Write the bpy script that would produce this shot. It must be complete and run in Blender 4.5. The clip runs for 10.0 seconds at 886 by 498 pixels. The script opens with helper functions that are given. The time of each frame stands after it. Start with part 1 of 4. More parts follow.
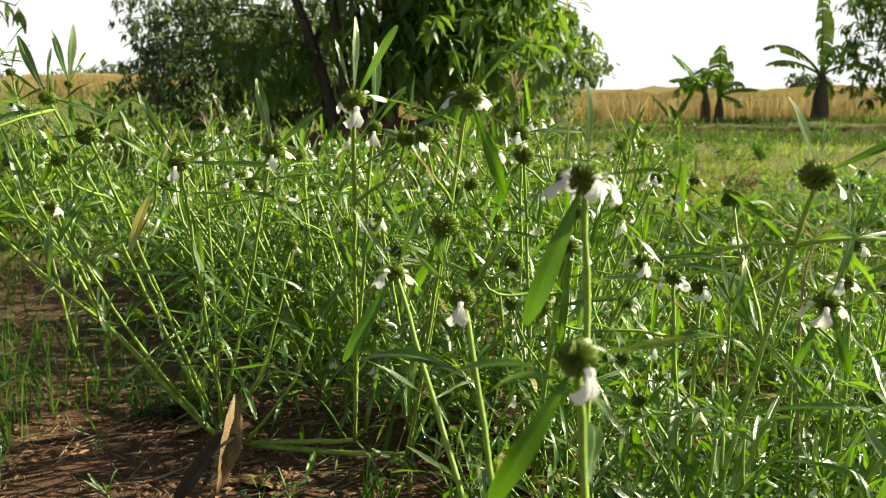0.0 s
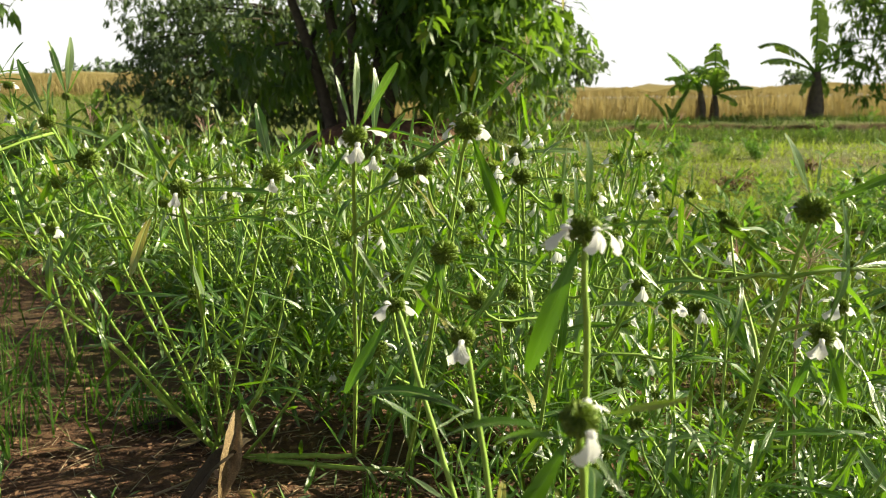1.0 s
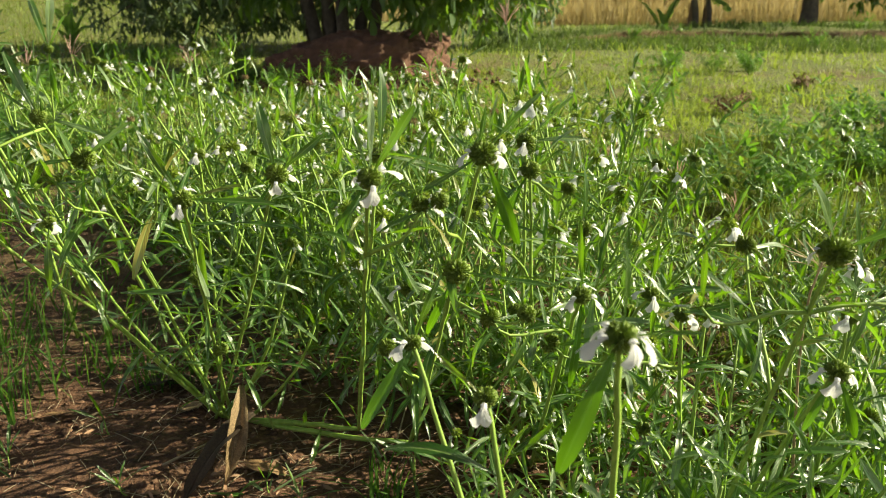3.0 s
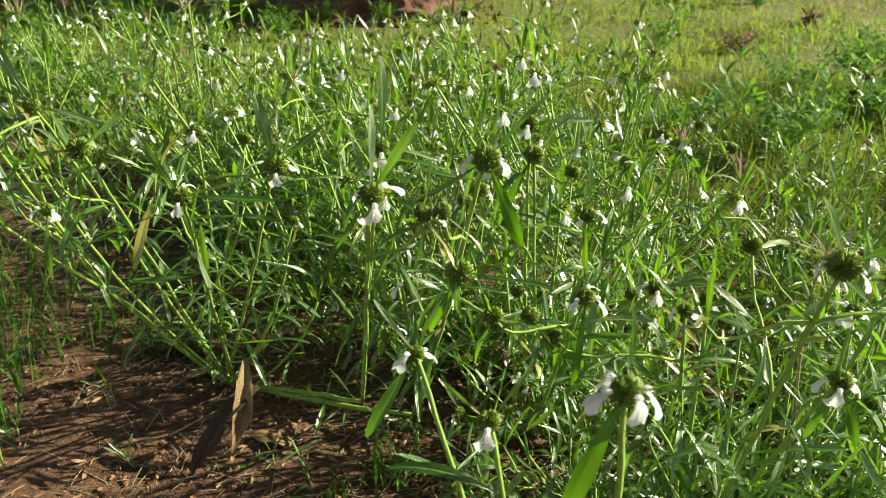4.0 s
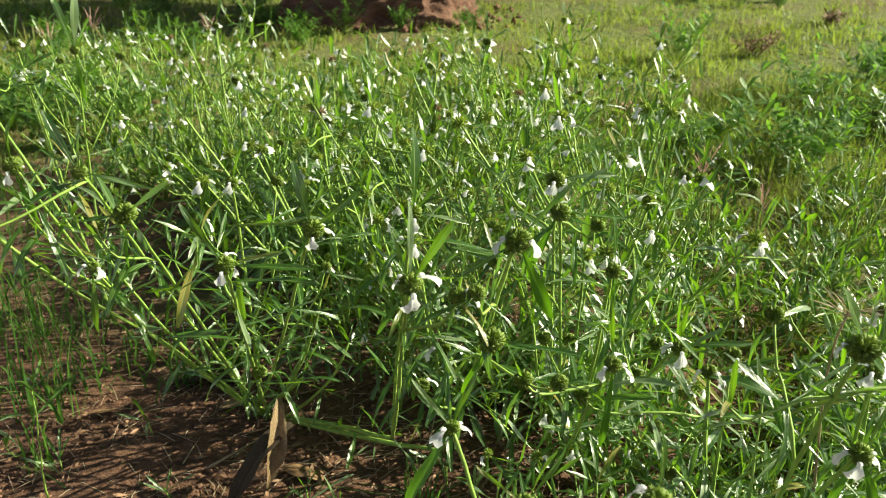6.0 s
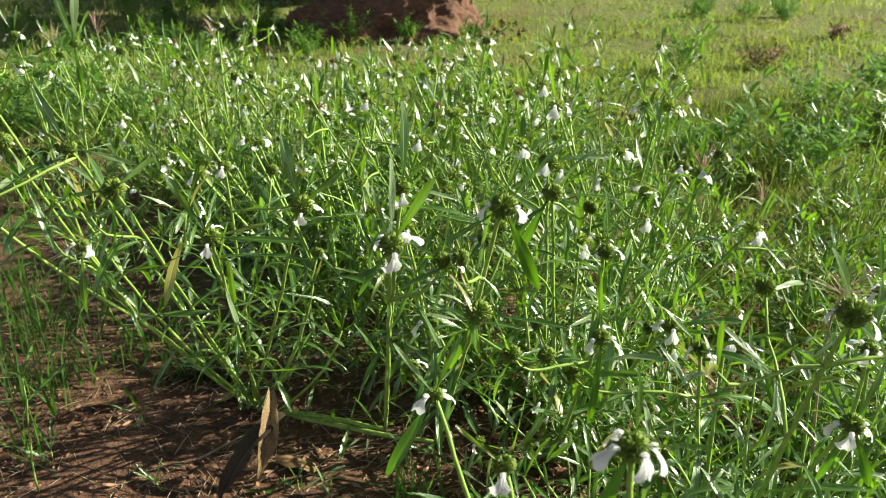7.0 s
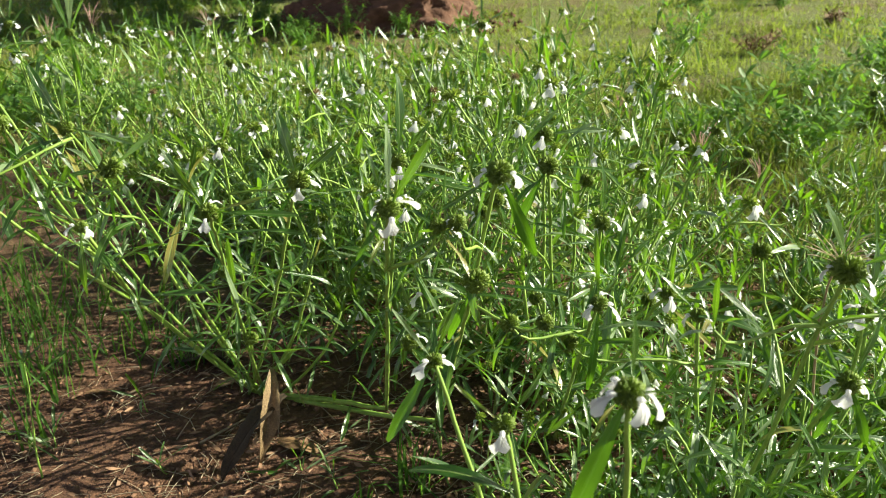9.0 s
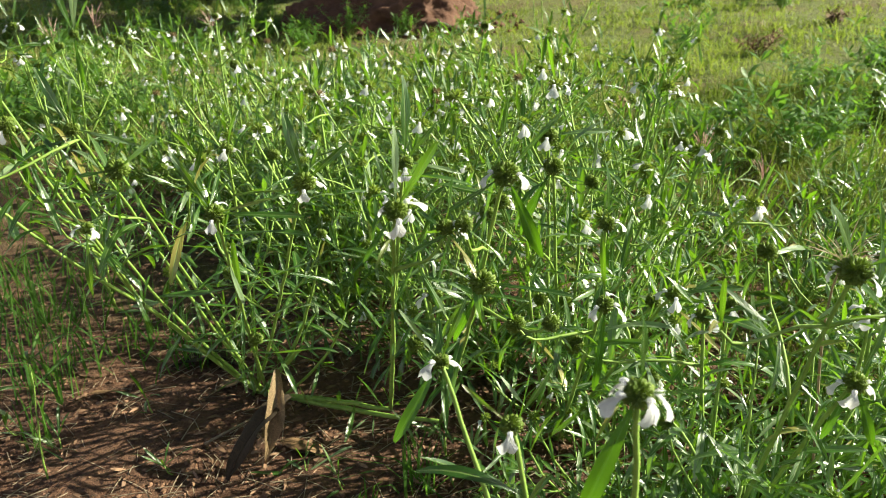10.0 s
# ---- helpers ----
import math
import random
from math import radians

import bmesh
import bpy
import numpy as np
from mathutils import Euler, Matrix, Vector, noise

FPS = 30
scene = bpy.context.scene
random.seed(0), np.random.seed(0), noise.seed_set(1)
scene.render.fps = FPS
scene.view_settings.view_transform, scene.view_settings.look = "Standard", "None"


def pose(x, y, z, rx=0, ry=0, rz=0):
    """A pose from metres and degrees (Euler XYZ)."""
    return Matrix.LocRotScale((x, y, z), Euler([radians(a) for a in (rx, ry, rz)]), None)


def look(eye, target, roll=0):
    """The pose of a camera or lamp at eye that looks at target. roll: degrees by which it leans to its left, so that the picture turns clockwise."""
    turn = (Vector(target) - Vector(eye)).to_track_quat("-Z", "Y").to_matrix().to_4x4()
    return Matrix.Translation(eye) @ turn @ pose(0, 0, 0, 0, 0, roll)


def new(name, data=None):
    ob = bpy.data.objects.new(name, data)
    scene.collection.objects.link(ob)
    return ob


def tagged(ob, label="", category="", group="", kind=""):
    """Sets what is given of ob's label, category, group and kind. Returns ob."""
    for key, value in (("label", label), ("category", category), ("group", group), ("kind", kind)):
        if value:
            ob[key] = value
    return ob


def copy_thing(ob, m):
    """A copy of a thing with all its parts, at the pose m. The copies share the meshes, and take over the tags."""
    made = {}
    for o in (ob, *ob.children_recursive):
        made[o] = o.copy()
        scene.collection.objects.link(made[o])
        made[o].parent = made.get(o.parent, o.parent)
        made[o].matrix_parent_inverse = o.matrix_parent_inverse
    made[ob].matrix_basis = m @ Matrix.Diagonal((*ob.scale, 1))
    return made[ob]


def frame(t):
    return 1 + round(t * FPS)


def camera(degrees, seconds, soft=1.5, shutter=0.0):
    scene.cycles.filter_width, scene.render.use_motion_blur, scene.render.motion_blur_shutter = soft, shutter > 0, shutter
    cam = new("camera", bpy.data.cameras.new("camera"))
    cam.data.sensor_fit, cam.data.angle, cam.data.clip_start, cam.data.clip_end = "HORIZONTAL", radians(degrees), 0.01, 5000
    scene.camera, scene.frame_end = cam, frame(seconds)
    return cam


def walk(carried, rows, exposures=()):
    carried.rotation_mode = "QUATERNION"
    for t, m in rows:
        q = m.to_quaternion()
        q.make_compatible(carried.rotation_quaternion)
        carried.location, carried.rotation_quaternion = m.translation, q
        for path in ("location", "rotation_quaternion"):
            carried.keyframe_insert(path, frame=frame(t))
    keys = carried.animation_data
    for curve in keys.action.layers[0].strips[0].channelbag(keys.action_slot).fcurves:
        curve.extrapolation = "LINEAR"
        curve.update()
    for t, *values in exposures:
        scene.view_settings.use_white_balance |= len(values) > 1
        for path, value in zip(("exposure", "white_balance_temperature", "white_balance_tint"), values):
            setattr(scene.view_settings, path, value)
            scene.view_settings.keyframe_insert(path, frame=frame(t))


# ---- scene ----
cam = camera(57.6, 10.0, soft=1.0)
cam.data.dof.use_dof, cam.data.dof.focus_distance, cam.data.dof.aperture_fstop = True, 0.62, 20.0
PATH = [
    (0, (0.011, -0.006, 0.377), (-0.003, 1.962, 0.019), -0.5),
    (0.5, (0.011, -0.006, 0.391), (0.004, 1.96, 0.028), -0.5),
    (1, (0.009, -0.007, 0.396), (0.005, 1.96, 0.031), -0.6),
    (1.5, (0.008, 0.0, 0.407), (0.017, 1.957, -0.007), -0.5),
    (2, (0.003, 0.004, 0.43), (0.03, 1.953, -0.015), -0.3),
    (2.5, (-0.004, 0.008, 0.451), (0.023, 1.949, -0.031), -0.3),
    (2.7, (-0.006, 0.011, 0.455), (0.021, 1.94, -0.072), -0.4),
    (4, (-0.006, 0.036, 0.499), (0.015, 1.889, -0.253), -0.8),
    (4.5, (-0.006, 0.035, 0.52), (-0.004, 1.872, -0.271), -1.2),
    (5, (-0.007, 0.036, 0.538), (-0.018, 1.868, -0.263), -1.6),
    (5.5, (-0.015, 0.037, 0.552), (-0.029, 1.873, -0.243), -1.7),
    (6.8, (-0.005, 0.029, 0.53), (-0.051, 1.894, -0.191), -1.5),
    (7, (-0.002, 0.029, 0.521), (-0.043, 1.893, -0.202), -1.5),
    (7.5, (0.0, 0.027, 0.514), (-0.038, 1.89, -0.211), -1.7),
    (8, (0.0, 0.026, 0.507), (-0.039, 1.887, -0.224), -1.7),
    (8.5, (-0.001, 0.025, 0.504), (-0.04, 1.885, -0.23), -2.3),
    (9, (-0.001, 0.021, 0.507), (-0.041, 1.881, -0.227), -2.4),
    (9.5, (0.001, 0.017, 0.509), (-0.045, 1.877, -0.225), -2.5),
    (10, (-0.004, 0.02, 0.508), (-0.047, 1.88, -0.225), -2.5),
]
walk(cam, [(t, look(eye, target, roll)) for t, eye, target, roll in PATH], [(0, 1.17, 6500, 8), (2.5, 1.18, 6550, 8), (4, 1.26, 6250, 8), (5.5, 1.26, 6150, 8), (7, 1.30, 5900, 11), (10, 1.32, 5900, 11)])

# ---- light: hazy afternoon sun from the side and a little behind the plants ----
TO_SUN = Vector((0.82, 0.10, 0.51)).normalized()
world = bpy.data.worlds.new("sky")
scene.world = world
world.use_nodes = True
wn = world.node_tree
sky = wn.nodes.new("ShaderNodeTexSky")
sky.sky_type = "NISHITA"
sky.sun_disc = False
sky.sun_elevation = math.asin(TO_SUN.z)
sky.sun_rotation = math.atan2(TO_SUN.x, TO_SUN.y)
sky.dust_density = 3.0
sky.air_density = 0.7
sky.ozone_density = 1.0
haze = wn.nodes.new("ShaderNodeMix")  # white haze, thick towards the horizon and thin overhead
haze.data_type = "RGBA"
haze.inputs[7].default_value = (22.4, 22.1, 21.6, 1)
up = wn.nodes.new("ShaderNodeTexCoord")
split = wn.nodes.new("ShaderNodeSeparateXYZ")
fall = wn.nodes.new("ShaderNodeMapRange")
fall.inputs[1].default_value, fall.inputs[2].default_value, fall.inputs[3].default_value, fall.inputs[4].default_value = 0.13, 0.36, 0.85, 0.02
wn.links.new(up.outputs["Generated"], split.inputs[0])
wn.links.new(split.outputs[2], fall.inputs[0])
wn.links.new(fall.outputs[0], haze.inputs[0])
wn.links.new(sky.outputs[0], haze.inputs[6])
wn.links.new(haze.outputs[2], wn.nodes["Background"].inputs[0])
wn.nodes["Background"].inputs[1].default_value = 0.025
sun = new("sun", bpy.data.lights.new("sun", "SUN"))
sun.data.energy = 5.0
sun.data.angle = radians(0.6)
sun.data.color = (1.0, 0.92, 0.63)
sun.matrix_world = look((8, 3, 6), Vector((8, 3, 6)) - TO_SUN)


# ---- materials ----
def mat(name):
    m = bpy.data.materials.new(name)
    m.use_nodes = True
    return m, m.node_tree.nodes, m.node_tree.links, m.node_tree.nodes["Principled BSDF"]


def mixc(n, l, fac, a, b, kind="MIX"):
    x = n.new("ShaderNodeMix")
    x.data_type, x.blend_type = "RGBA", kind
    for sock, v in ((x.inputs[0], fac), (x.inputs[6], a), (x.inputs[7], b)):
        if isinstance(v, (int, float)):
            sock.default_value = v
        elif isinstance(v, tuple):
            sock.default_value = (*v, 1)
        else:
            l.new(v, sock)
    return x.outputs[2]


def maths(n, l, op, a, b=0.0, c=0.0):
    x = n.new("ShaderNodeMath")
    x.operation = op
    for i, v in enumerate((a, b, c)):
        if isinstance(v, (int, float)):
            x.inputs[i].default_value = v
        else:
            l.new(v, x.inputs[i])
    return x.outputs[0]


def noisy(n, l, scale, detail=4.0, rough=0.6, coord="Object"):
    c = n.new("ShaderNodeTexCoord")
    x = n.new("ShaderNodeTexNoise")
    x.inputs["Scale"].default_value, x.inputs["Detail"].default_value, x.inputs["Roughness"].default_value = scale, detail, rough
    l.new(c.outputs[coord], x.inputs["Vector"])
    return x.outputs["Fac"]


def step(n, l, v, lo, hi):
    x = n.new("ShaderNodeMapRange")
    x.interpolation_type = "SMOOTHSTEP"
    x.inputs[1].default_value, x.inputs[2].default_value = lo, hi
    l.new(v, x.inputs[0])
    return x.outputs[0]


def bump(n, l, bsdf, height, strength, distance):
    b = n.new("ShaderNodeBump")
    b.inputs["Strength"].default_value, b.inputs["Distance"].default_value = strength, distance
    l.new(height, b.inputs["Height"])
    l.new(b.outputs[0], bsdf.inputs["Normal"])
    return b.outputs[0]


def leaf_mat(name, dark, light, glow, through_light=0.4, rough=0.42, rib=(0.3, 0.42, 0.12), veins=9.0, old=None, downy_sheen=0.0, gloss=0.5, old_from=0.965, coat=0.0, patch=None):
    """Thin living leaf: gloss on a diffuse face, and sunlight passing through it."""
    m, n, l, p = mat(name)
    geo, info, uv = n.new("ShaderNodeNewGeometry"), n.new("ShaderNodeObjectInfo"), n.new("ShaderNodeTexCoord")
    rnd = maths(n, l, "FRACT", maths(n, l, "ADD", geo.outputs["Random Per Island"], info.outputs["Random"]))
    grain = noisy(n, l, 60.0)
    base = mixc(n, l, rnd, dark, light)
    base = mixc(n, l, step(n, l, grain, 0.35, 0.75), base, mixc(n, l, 0.5, base, light))
    if downy_sheen:
        # pale share of leaves: real down, plus silver gloss painted into the colour
        base = mixc(n, l, maths(n, l, "MULTIPLY", step(n, l, maths(n, l, "FRACT", maths(n, l, "MULTIPLY", rnd, 7.31)), 0.69, 0.92), 0.55), base, (0.33, 0.41, 0.25))
    if patch:
        base = mixc(n, l, maths(n, l, "MULTIPLY", step(n, l, noisy(n, l, 2.6, 5, 0.65), 0.46, 0.62), 0.75), base, patch)
    if old:
        base = mixc(n, l, step(n, l, rnd, old_from, old_from + 0.02), base, old)
    sep = n.new("ShaderNodeSeparateXYZ")
    l.new(uv.outputs["UV"], sep.inputs[0])
    off = maths(n, l, "ABSOLUTE", maths(n, l, "SUBTRACT", sep.outputs[0], 0.5))
    mid = maths(n, l, "SUBTRACT", 1.0, step(n, l, off, 0.03, 0.09))
    wave = maths(n, l, "SINE", maths(n, l, "MULTIPLY", maths(n, l, "SUBTRACT", maths(n, l, "MULTIPLY", sep.outputs[1], veins), maths(n, l, "MULTIPLY", off, 5.0)), 6.283))
    base = mixc(n, l, maths(n, l, "MULTIPLY", mid, 0.6), base, rib)
    l.new(base, p.inputs["Base Color"])
    p.inputs["Roughness"].default_value = rough
    p.inputs["Specular IOR Level"].default_value = gloss
    p.inputs["Coat Weight"].default_value, p.inputs["Coat Roughness"].default_value = coat, 0.27
    p.inputs["Sheen Weight"].default_value, p.inputs["Sheen Roughness"].default_value = downy_sheen, 0.35
    h = maths(n, l, "ADD", maths(n, l, "MULTIPLY", mid, -1.2), maths(n, l, "MULTIPLY", wave, 0.12))
    bump(n, l, p, h, 0.6, 0.0006)
    tr = n.new("ShaderNodeBsdfTranslucent")
    l.new(mixc(n, l, rnd, glow, tuple(min(1, c * 1.25) for c in glow)), tr.inputs[0])
    mx = n.new("ShaderNodeMixShader")
    mx.inputs[0].default_value = through_light
    l.new(p.outputs[0], mx.inputs[1])
    l.new(tr.outputs[0], mx.inputs[2])
    l.new(mx.outputs[0], n["Material Output"].inputs[0])
    return m


def solid_mat(name, a, b, scale=40.0, rough=0.6, relief=0.3, depth=0.002, vary=0.35, metal=0.0):
    m, n, l, p = mat(name)
    geo, info = n.new("ShaderNodeNewGeometry"), n.new("ShaderNodeObjectInfo")
    rnd = maths(n, l, "FRACT", maths(n, l, "ADD", geo.outputs["Random Per Island"], info.outputs["Random"]))
    fine, broad = noisy(n, l, scale), noisy(n, l, scale * 0.13, 3)
    c = mixc(n, l, step(n, l, fine, 0.3, 0.7), a, b)
    c = mixc(n, l, maths(n, l, "MULTIPLY", step(n, l, broad, 0.35, 0.65), 0.5), c, a)
    c = mixc(n, l, maths(n, l, "MULTIPLY", rnd, vary), c, b)
    l.new(c, p.inputs["Base Color"])
    p.inputs["Roughness"].default_value, p.inputs["Metallic"].default_value = rough, metal
    bump(n, l, p, fine, relief, depth)
    return m


HERB_LEAF = leaf_mat("herb_leaf", (0.012, 0.050, 0.005), (0.046, 0.118, 0.010), (0.24, 0.50, 0.006), 0.29, 0.30, old=(0.26, 0.22, 0.05), downy_sheen=0.05, gloss=0.8, coat=0.4)
# smooth herb leaf with the shade of its backlit side put into the colour
SHADED_LEAF = leaf_mat("hanging_leaf", (0.012, 0.055, 0.005), (0.032, 0.100, 0.008), (0.20, 0.46, 0.006), 0.32, 0.38, rib=(0.10, 0.20, 0.05))
HERB_STEM = solid_mat("herb_stem", (0.15, 0.26, 0.030), (0.28, 0.41, 0.07), 120, 0.62, 0.3, 0.0006)
CALYX = leaf_mat("calyx", (0.10, 0.175, 0.018), (0.24, 0.32, 0.045), (0.38, 0.50, 0.05), 0.36, 0.5, rib=(0.2, 0.3, 0.05))
DRY_CALYX = leaf_mat("dry_calyx", (0.17, 0.12, 0.06), (0.32, 0.24, 0.12), (0.35, 0.26, 0.10), 0.25, 0.7, rib=(0.2, 0.13, 0.05))
PETAL = leaf_mat("petal", (0.84, 0.84, 0.85), (0.88, 0.88, 0.89), (0.88, 0.88, 0.90), 0.42, 0.55, rib=(0.82, 0.82, 0.80), veins=4)
COVER = leaf_mat("cover_leaf", (0.05, 0.11, 0.016), (0.17, 0.20, 0.035), (0.30, 0.40, 0.04), 0.3, 0.6, patch=(0.20, 0.17, 0.06))
WEED_LEAF = leaf_mat("weed_leaf", (0.042, 0.115, 0.018), (0.10, 0.20, 0.032), (0.22, 0.44, 0.03), 0.38, 0.4, gloss=0.7)
GRASS = leaf_mat("grass_blade", (0.09, 0.165, 0.014), (0.25, 0.32, 0.045), (0.38, 0.50, 0.05), 0.36, 0.5, rib=(0.15, 0.24, 0.05), old=(0.34, 0.25, 0.12), old_from=0.90, patch=(0.28, 0.26, 0.07))
TUFT_GRASS = leaf_mat("tuft_grass", (0.028, 0.080, 0.012), (0.07, 0.15, 0.02), (0.18, 0.38, 0.03), 0.34, 0.6, rib=(0.06, 0.13, 0.03), gloss=0.3)
FIELD_GRASS = leaf_mat("field_grass", (0.055, 0.105, 0.013), (0.15, 0.20, 0.03), (0.24, 0.34, 0.03), 0.34, 0.55, old=(0.24, 0.17, 0.08), gloss=0.3, old_from=0.82, patch=(0.18, 0.145, 0.05))
BANK_GRASS = leaf_mat("bank_grass", (0.035, 0.062, 0.016), (0.085, 0.115, 0.03), (0.13, 0.21, 0.03), 0.3, 0.65, old=(0.16, 0.12, 0.06), gloss=0.25)
CROP = leaf_mat("ripe_crop", (0.31, 0.25, 0.11), (0.44, 0.36, 0.17), (0.48, 0.38, 0.16), 0.35, 0.7, rib=(0.45, 0.35, 0.17), old=(0.30, 0.30, 0.10))
MANGO = leaf_mat("mango_leaf", (0.028, 0.064, 0.016), (0.06, 0.12, 0.026), (0.22, 0.39, 0.025), 0.37, 0.42, rib=(0.14, 0.2, 0.06), old=(0.36, 0.30, 0.05))
BANANA = leaf_mat("banana_leaf", (0.08, 0.19, 0.03), (0.14, 0.27, 0.05), (0.42, 0.62, 0.08), 0.5, 0.4, rib=(0.28, 0.38, 0.12), veins=40)
PINK = leaf_mat("pink_spike", (0.42, 0.24, 0.20), (0.60, 0.42, 0.36), (0.55, 0.34, 0.29), 0.35, 0.7, rib=(0.5, 0.3, 0.25))
STRAW = leaf_mat("dry_straw", (0.34, 0.27, 0.18), (0.50, 0.41, 0.29), (0.46, 0.36, 0.24), 0.3, 0.7, rib=(0.4, 0.28, 0.14))
DARK_LEAF = solid_mat("dark_dead_leaf", (0.022, 0.016, 0.010), (0.07, 0.045, 0.024), 60, 0.9, 0.5, 0.001)
DEAD_LEAF = solid_mat("dead_leaf", (0.10, 0.05, 0.022), (0.26, 0.16, 0.075), 55, 0.7, 0.5, 0.001)
BARK = solid_mat("bark", (0.028, 0.021, 0.015), (0.085, 0.066, 0.048), 30, 0.9, 0.8, 0.01)
PSEUDOSTEM = solid_mat("pseudostem", (0.05, 0.036, 0.028), (0.14, 0.11, 0.065), 14, 0.7, 0.5, 0.008)
CLAY = solid_mat("red_clay", (0.06, 0.03, 0.019), (0.19, 0.092, 0.057), 18, 0.95, 1.0, 0.03)
LITTER_LEAF = solid_mat("litter_leaf", (0.10, 0.05, 0.028), (0.31, 0.18, 0.105), 60, 0.7, 0.5, 0.001, vary=0.9)
TAN_LEAF = solid_mat("tan_dead_leaf", (0.10, 0.062, 0.03), (0.33, 0.23, 0.12), 70, 0.6, 0.5, 0.001)
GRIT = solid_mat("grit", (0.06, 0.029, 0.017), (0.29, 0.16, 0.095), 90, 0.9, 0.4, 0.001, vary=0.8)
PALE = solid_mat("pale_chip", (0.42, 0.38, 0.30), (0.6, 0.55, 0.46), 150, 0.8, 0.3, 0.0006)
# mango leaf paled and greyed: the distance haze is mixed into its colour
HAZED = leaf_mat("dusky_leaf", (0.055, 0.085, 0.050), (0.10, 0.145, 0.075), (0.20, 0.30, 0.07), 0.32, 0.5, rib=(0.14, 0.2, 0.09))
FAR_TREE = leaf_mat("far_foliage", (0.06, 0.10, 0.06), (0.10, 0.15, 0.09), (0.14, 0.2, 0.08), 0.2, 0.8)


def ground_mat():
    m, n, l, p = mat("ground_soil")
    at = n.new("ShaderNodeAttribute")
    at.attribute_name = "grassy"
    fine, mid_, broad = noisy(n, l, 140, 6, 0.7), noisy(n, l, 22, 5), noisy(n, l, 2.2, 4)
    soil = mixc(n, l, step(n, l, fine, 0.32, 0.68), (0.050, 0.022, 0.012), (0.205, 0.097, 0.051))
    soil = mixc(n, l, maths(n, l, "MULTIPLY", step(n, l, mid_, 0.42, 0.7), 0.6), soil, (0.22, 0.11, 0.06))
    soil = mixc(n, l, maths(n, l, "MULTIPLY", step(n, l, broad, 0.45, 0.7), 0.45), soil, (0.07, 0.038, 0.024))
    flecks = noisy(n, l, 420, 3, 0.6)
    soil = mixc(n, l, maths(n, l, "MULTIPLY", step(n, l, flecks, 0.60, 0.66), 0.7), soil, (0.28, 0.15, 0.09))
    soil = mixc(n, l, maths(n, l, "MULTIPLY", step(n, l, maths(n, l, "SUBTRACT", 1.0, flecks), 0.60, 0.68), 0.7), soil, (0.045, 0.024, 0.015))
    green = mixc(n, l, step(n, l, mid_, 0.35, 0.7), (0.075, 0.11, 0.018), (0.165, 0.18, 0.035))
    green = mixc(n, l, maths(n, l, "MULTIPLY", step(n, l, broad, 0.4, 0.65), 0.6), green, (0.16, 0.165, 0.05))
    patch = maths(n, l, "MULTIPLY", at.outputs["Fac"], step(n, l, maths(n, l, "ADD", mid_, maths(n, l, "MULTIPLY", at.outputs["Fac"], 0.25)), 0.44, 0.62))
    l.new(mixc(n, l, patch, soil, green), p.inputs["Base Color"])
    p.inputs["Roughness"].default_value = 0.95
    bump(n, l, p, maths(n, l, "ADD", fine, mid_), 1.0, 0.011)
    return m


GROUND = ground_mat()


# ---- mesh tools ----
class Build:
    """Collects points, faces and face coordinates for one mesh."""

    def __init__(self):
        self.v, self.f, self.uv, self.count = [], [], [], 0

    def add(self, v, f, uv=None):
        v = np.asarray(v, float)
        self.v.append(v)
        self.uv.append(np.zeros((len(v), 2)) if uv is None else np.asarray(uv, float))
        self.f += [tuple(i + self.count for i in q) for q in f]
        self.count += len(v)

    def mesh(self, name, material, smooth=True):
        me = bpy.data.meshes.new(name)
        v, uv = np.concatenate(self.v), np.concatenate(self.uv)
        me.from_pydata(v.tolist(), [], self.f)
        layer = me.uv_layers.new(name="UVMap")
        idx = np.empty(len(me.loops), dtype=np.int32)
        me.loops.foreach_get("vertex_index", idx)
        layer.data.foreach_set("uv", uv[idx].astype(np.float32).ravel())
        if smooth:
            me.polygons.foreach_set("use_smooth", np.ones(len(me.polygons), dtype=bool))
        me.materials.append(material)
        me.update()
        return me


def blades_mesh(name, verts, uvs, faces, material):
    """One mesh of many equal pieces: verts (n, k, 3), the faces of one piece."""
    n, k, _ = verts.shape
    b = Build()
    b.v, b.uv = [verts.reshape(-1, 3)], [np.tile(uvs, (n, 1))]
    b.f = [tuple(j + i * k for j in q) for i in range(n) for q in faces]
    return b.mesh(name, material)


def part(name, data, parent, label="", m=None):
    ob = new(name, data)
    ob.parent = parent
    if m is not None:
        ob.matrix_basis = m
    return tagged(ob, label)


def thing(name, label, category, group="", kind="", m=None, data=None):
    ob = new(name, data)
    if data is None:
        ob.empty_display_size = 0.05
    if m is not None:
        ob.matrix_basis = m
    return tagged(ob, label, category, group, kind)


def tube(b, pts, r0, r1, sides=6, cap=True):
    """A tapered tube along pts."""
    pts = [Vector(p) for p in pts]
    n = len(pts)
    side = Vector((0.31, 0.77, 0.55))
    v, f, uv = [], [], []
    for i, p in enumerate(pts):
        d = (pts[min(i + 1, n - 1)] - pts[max(i - 1, 0)]).normalized()
        a = (side - side.dot(d) * d).normalized()
        c = d.cross(a)
        side = a
        r = r0 + (r1 - r0) * i / (n - 1)
        for k in range(sides):
            t = 2 * math.pi * k / sides
            v.append(p + (a * math.cos(t) + c * math.sin(t)) * r)
            uv.append((k / sides, i / n))
    for i in range(n - 1):
        for k in range(sides):
            k2 = (k + 1) % sides
            f.append((i * sides + k, i * sides + k2, (i + 1) * sides + k2, (i + 1) * sides + k))
    if cap:
        f.append(tuple(range(sides - 1, -1, -1)))
        f.append(tuple((n - 1) * sides + k for k in range(sides)))
    b.add(v, f, uv)


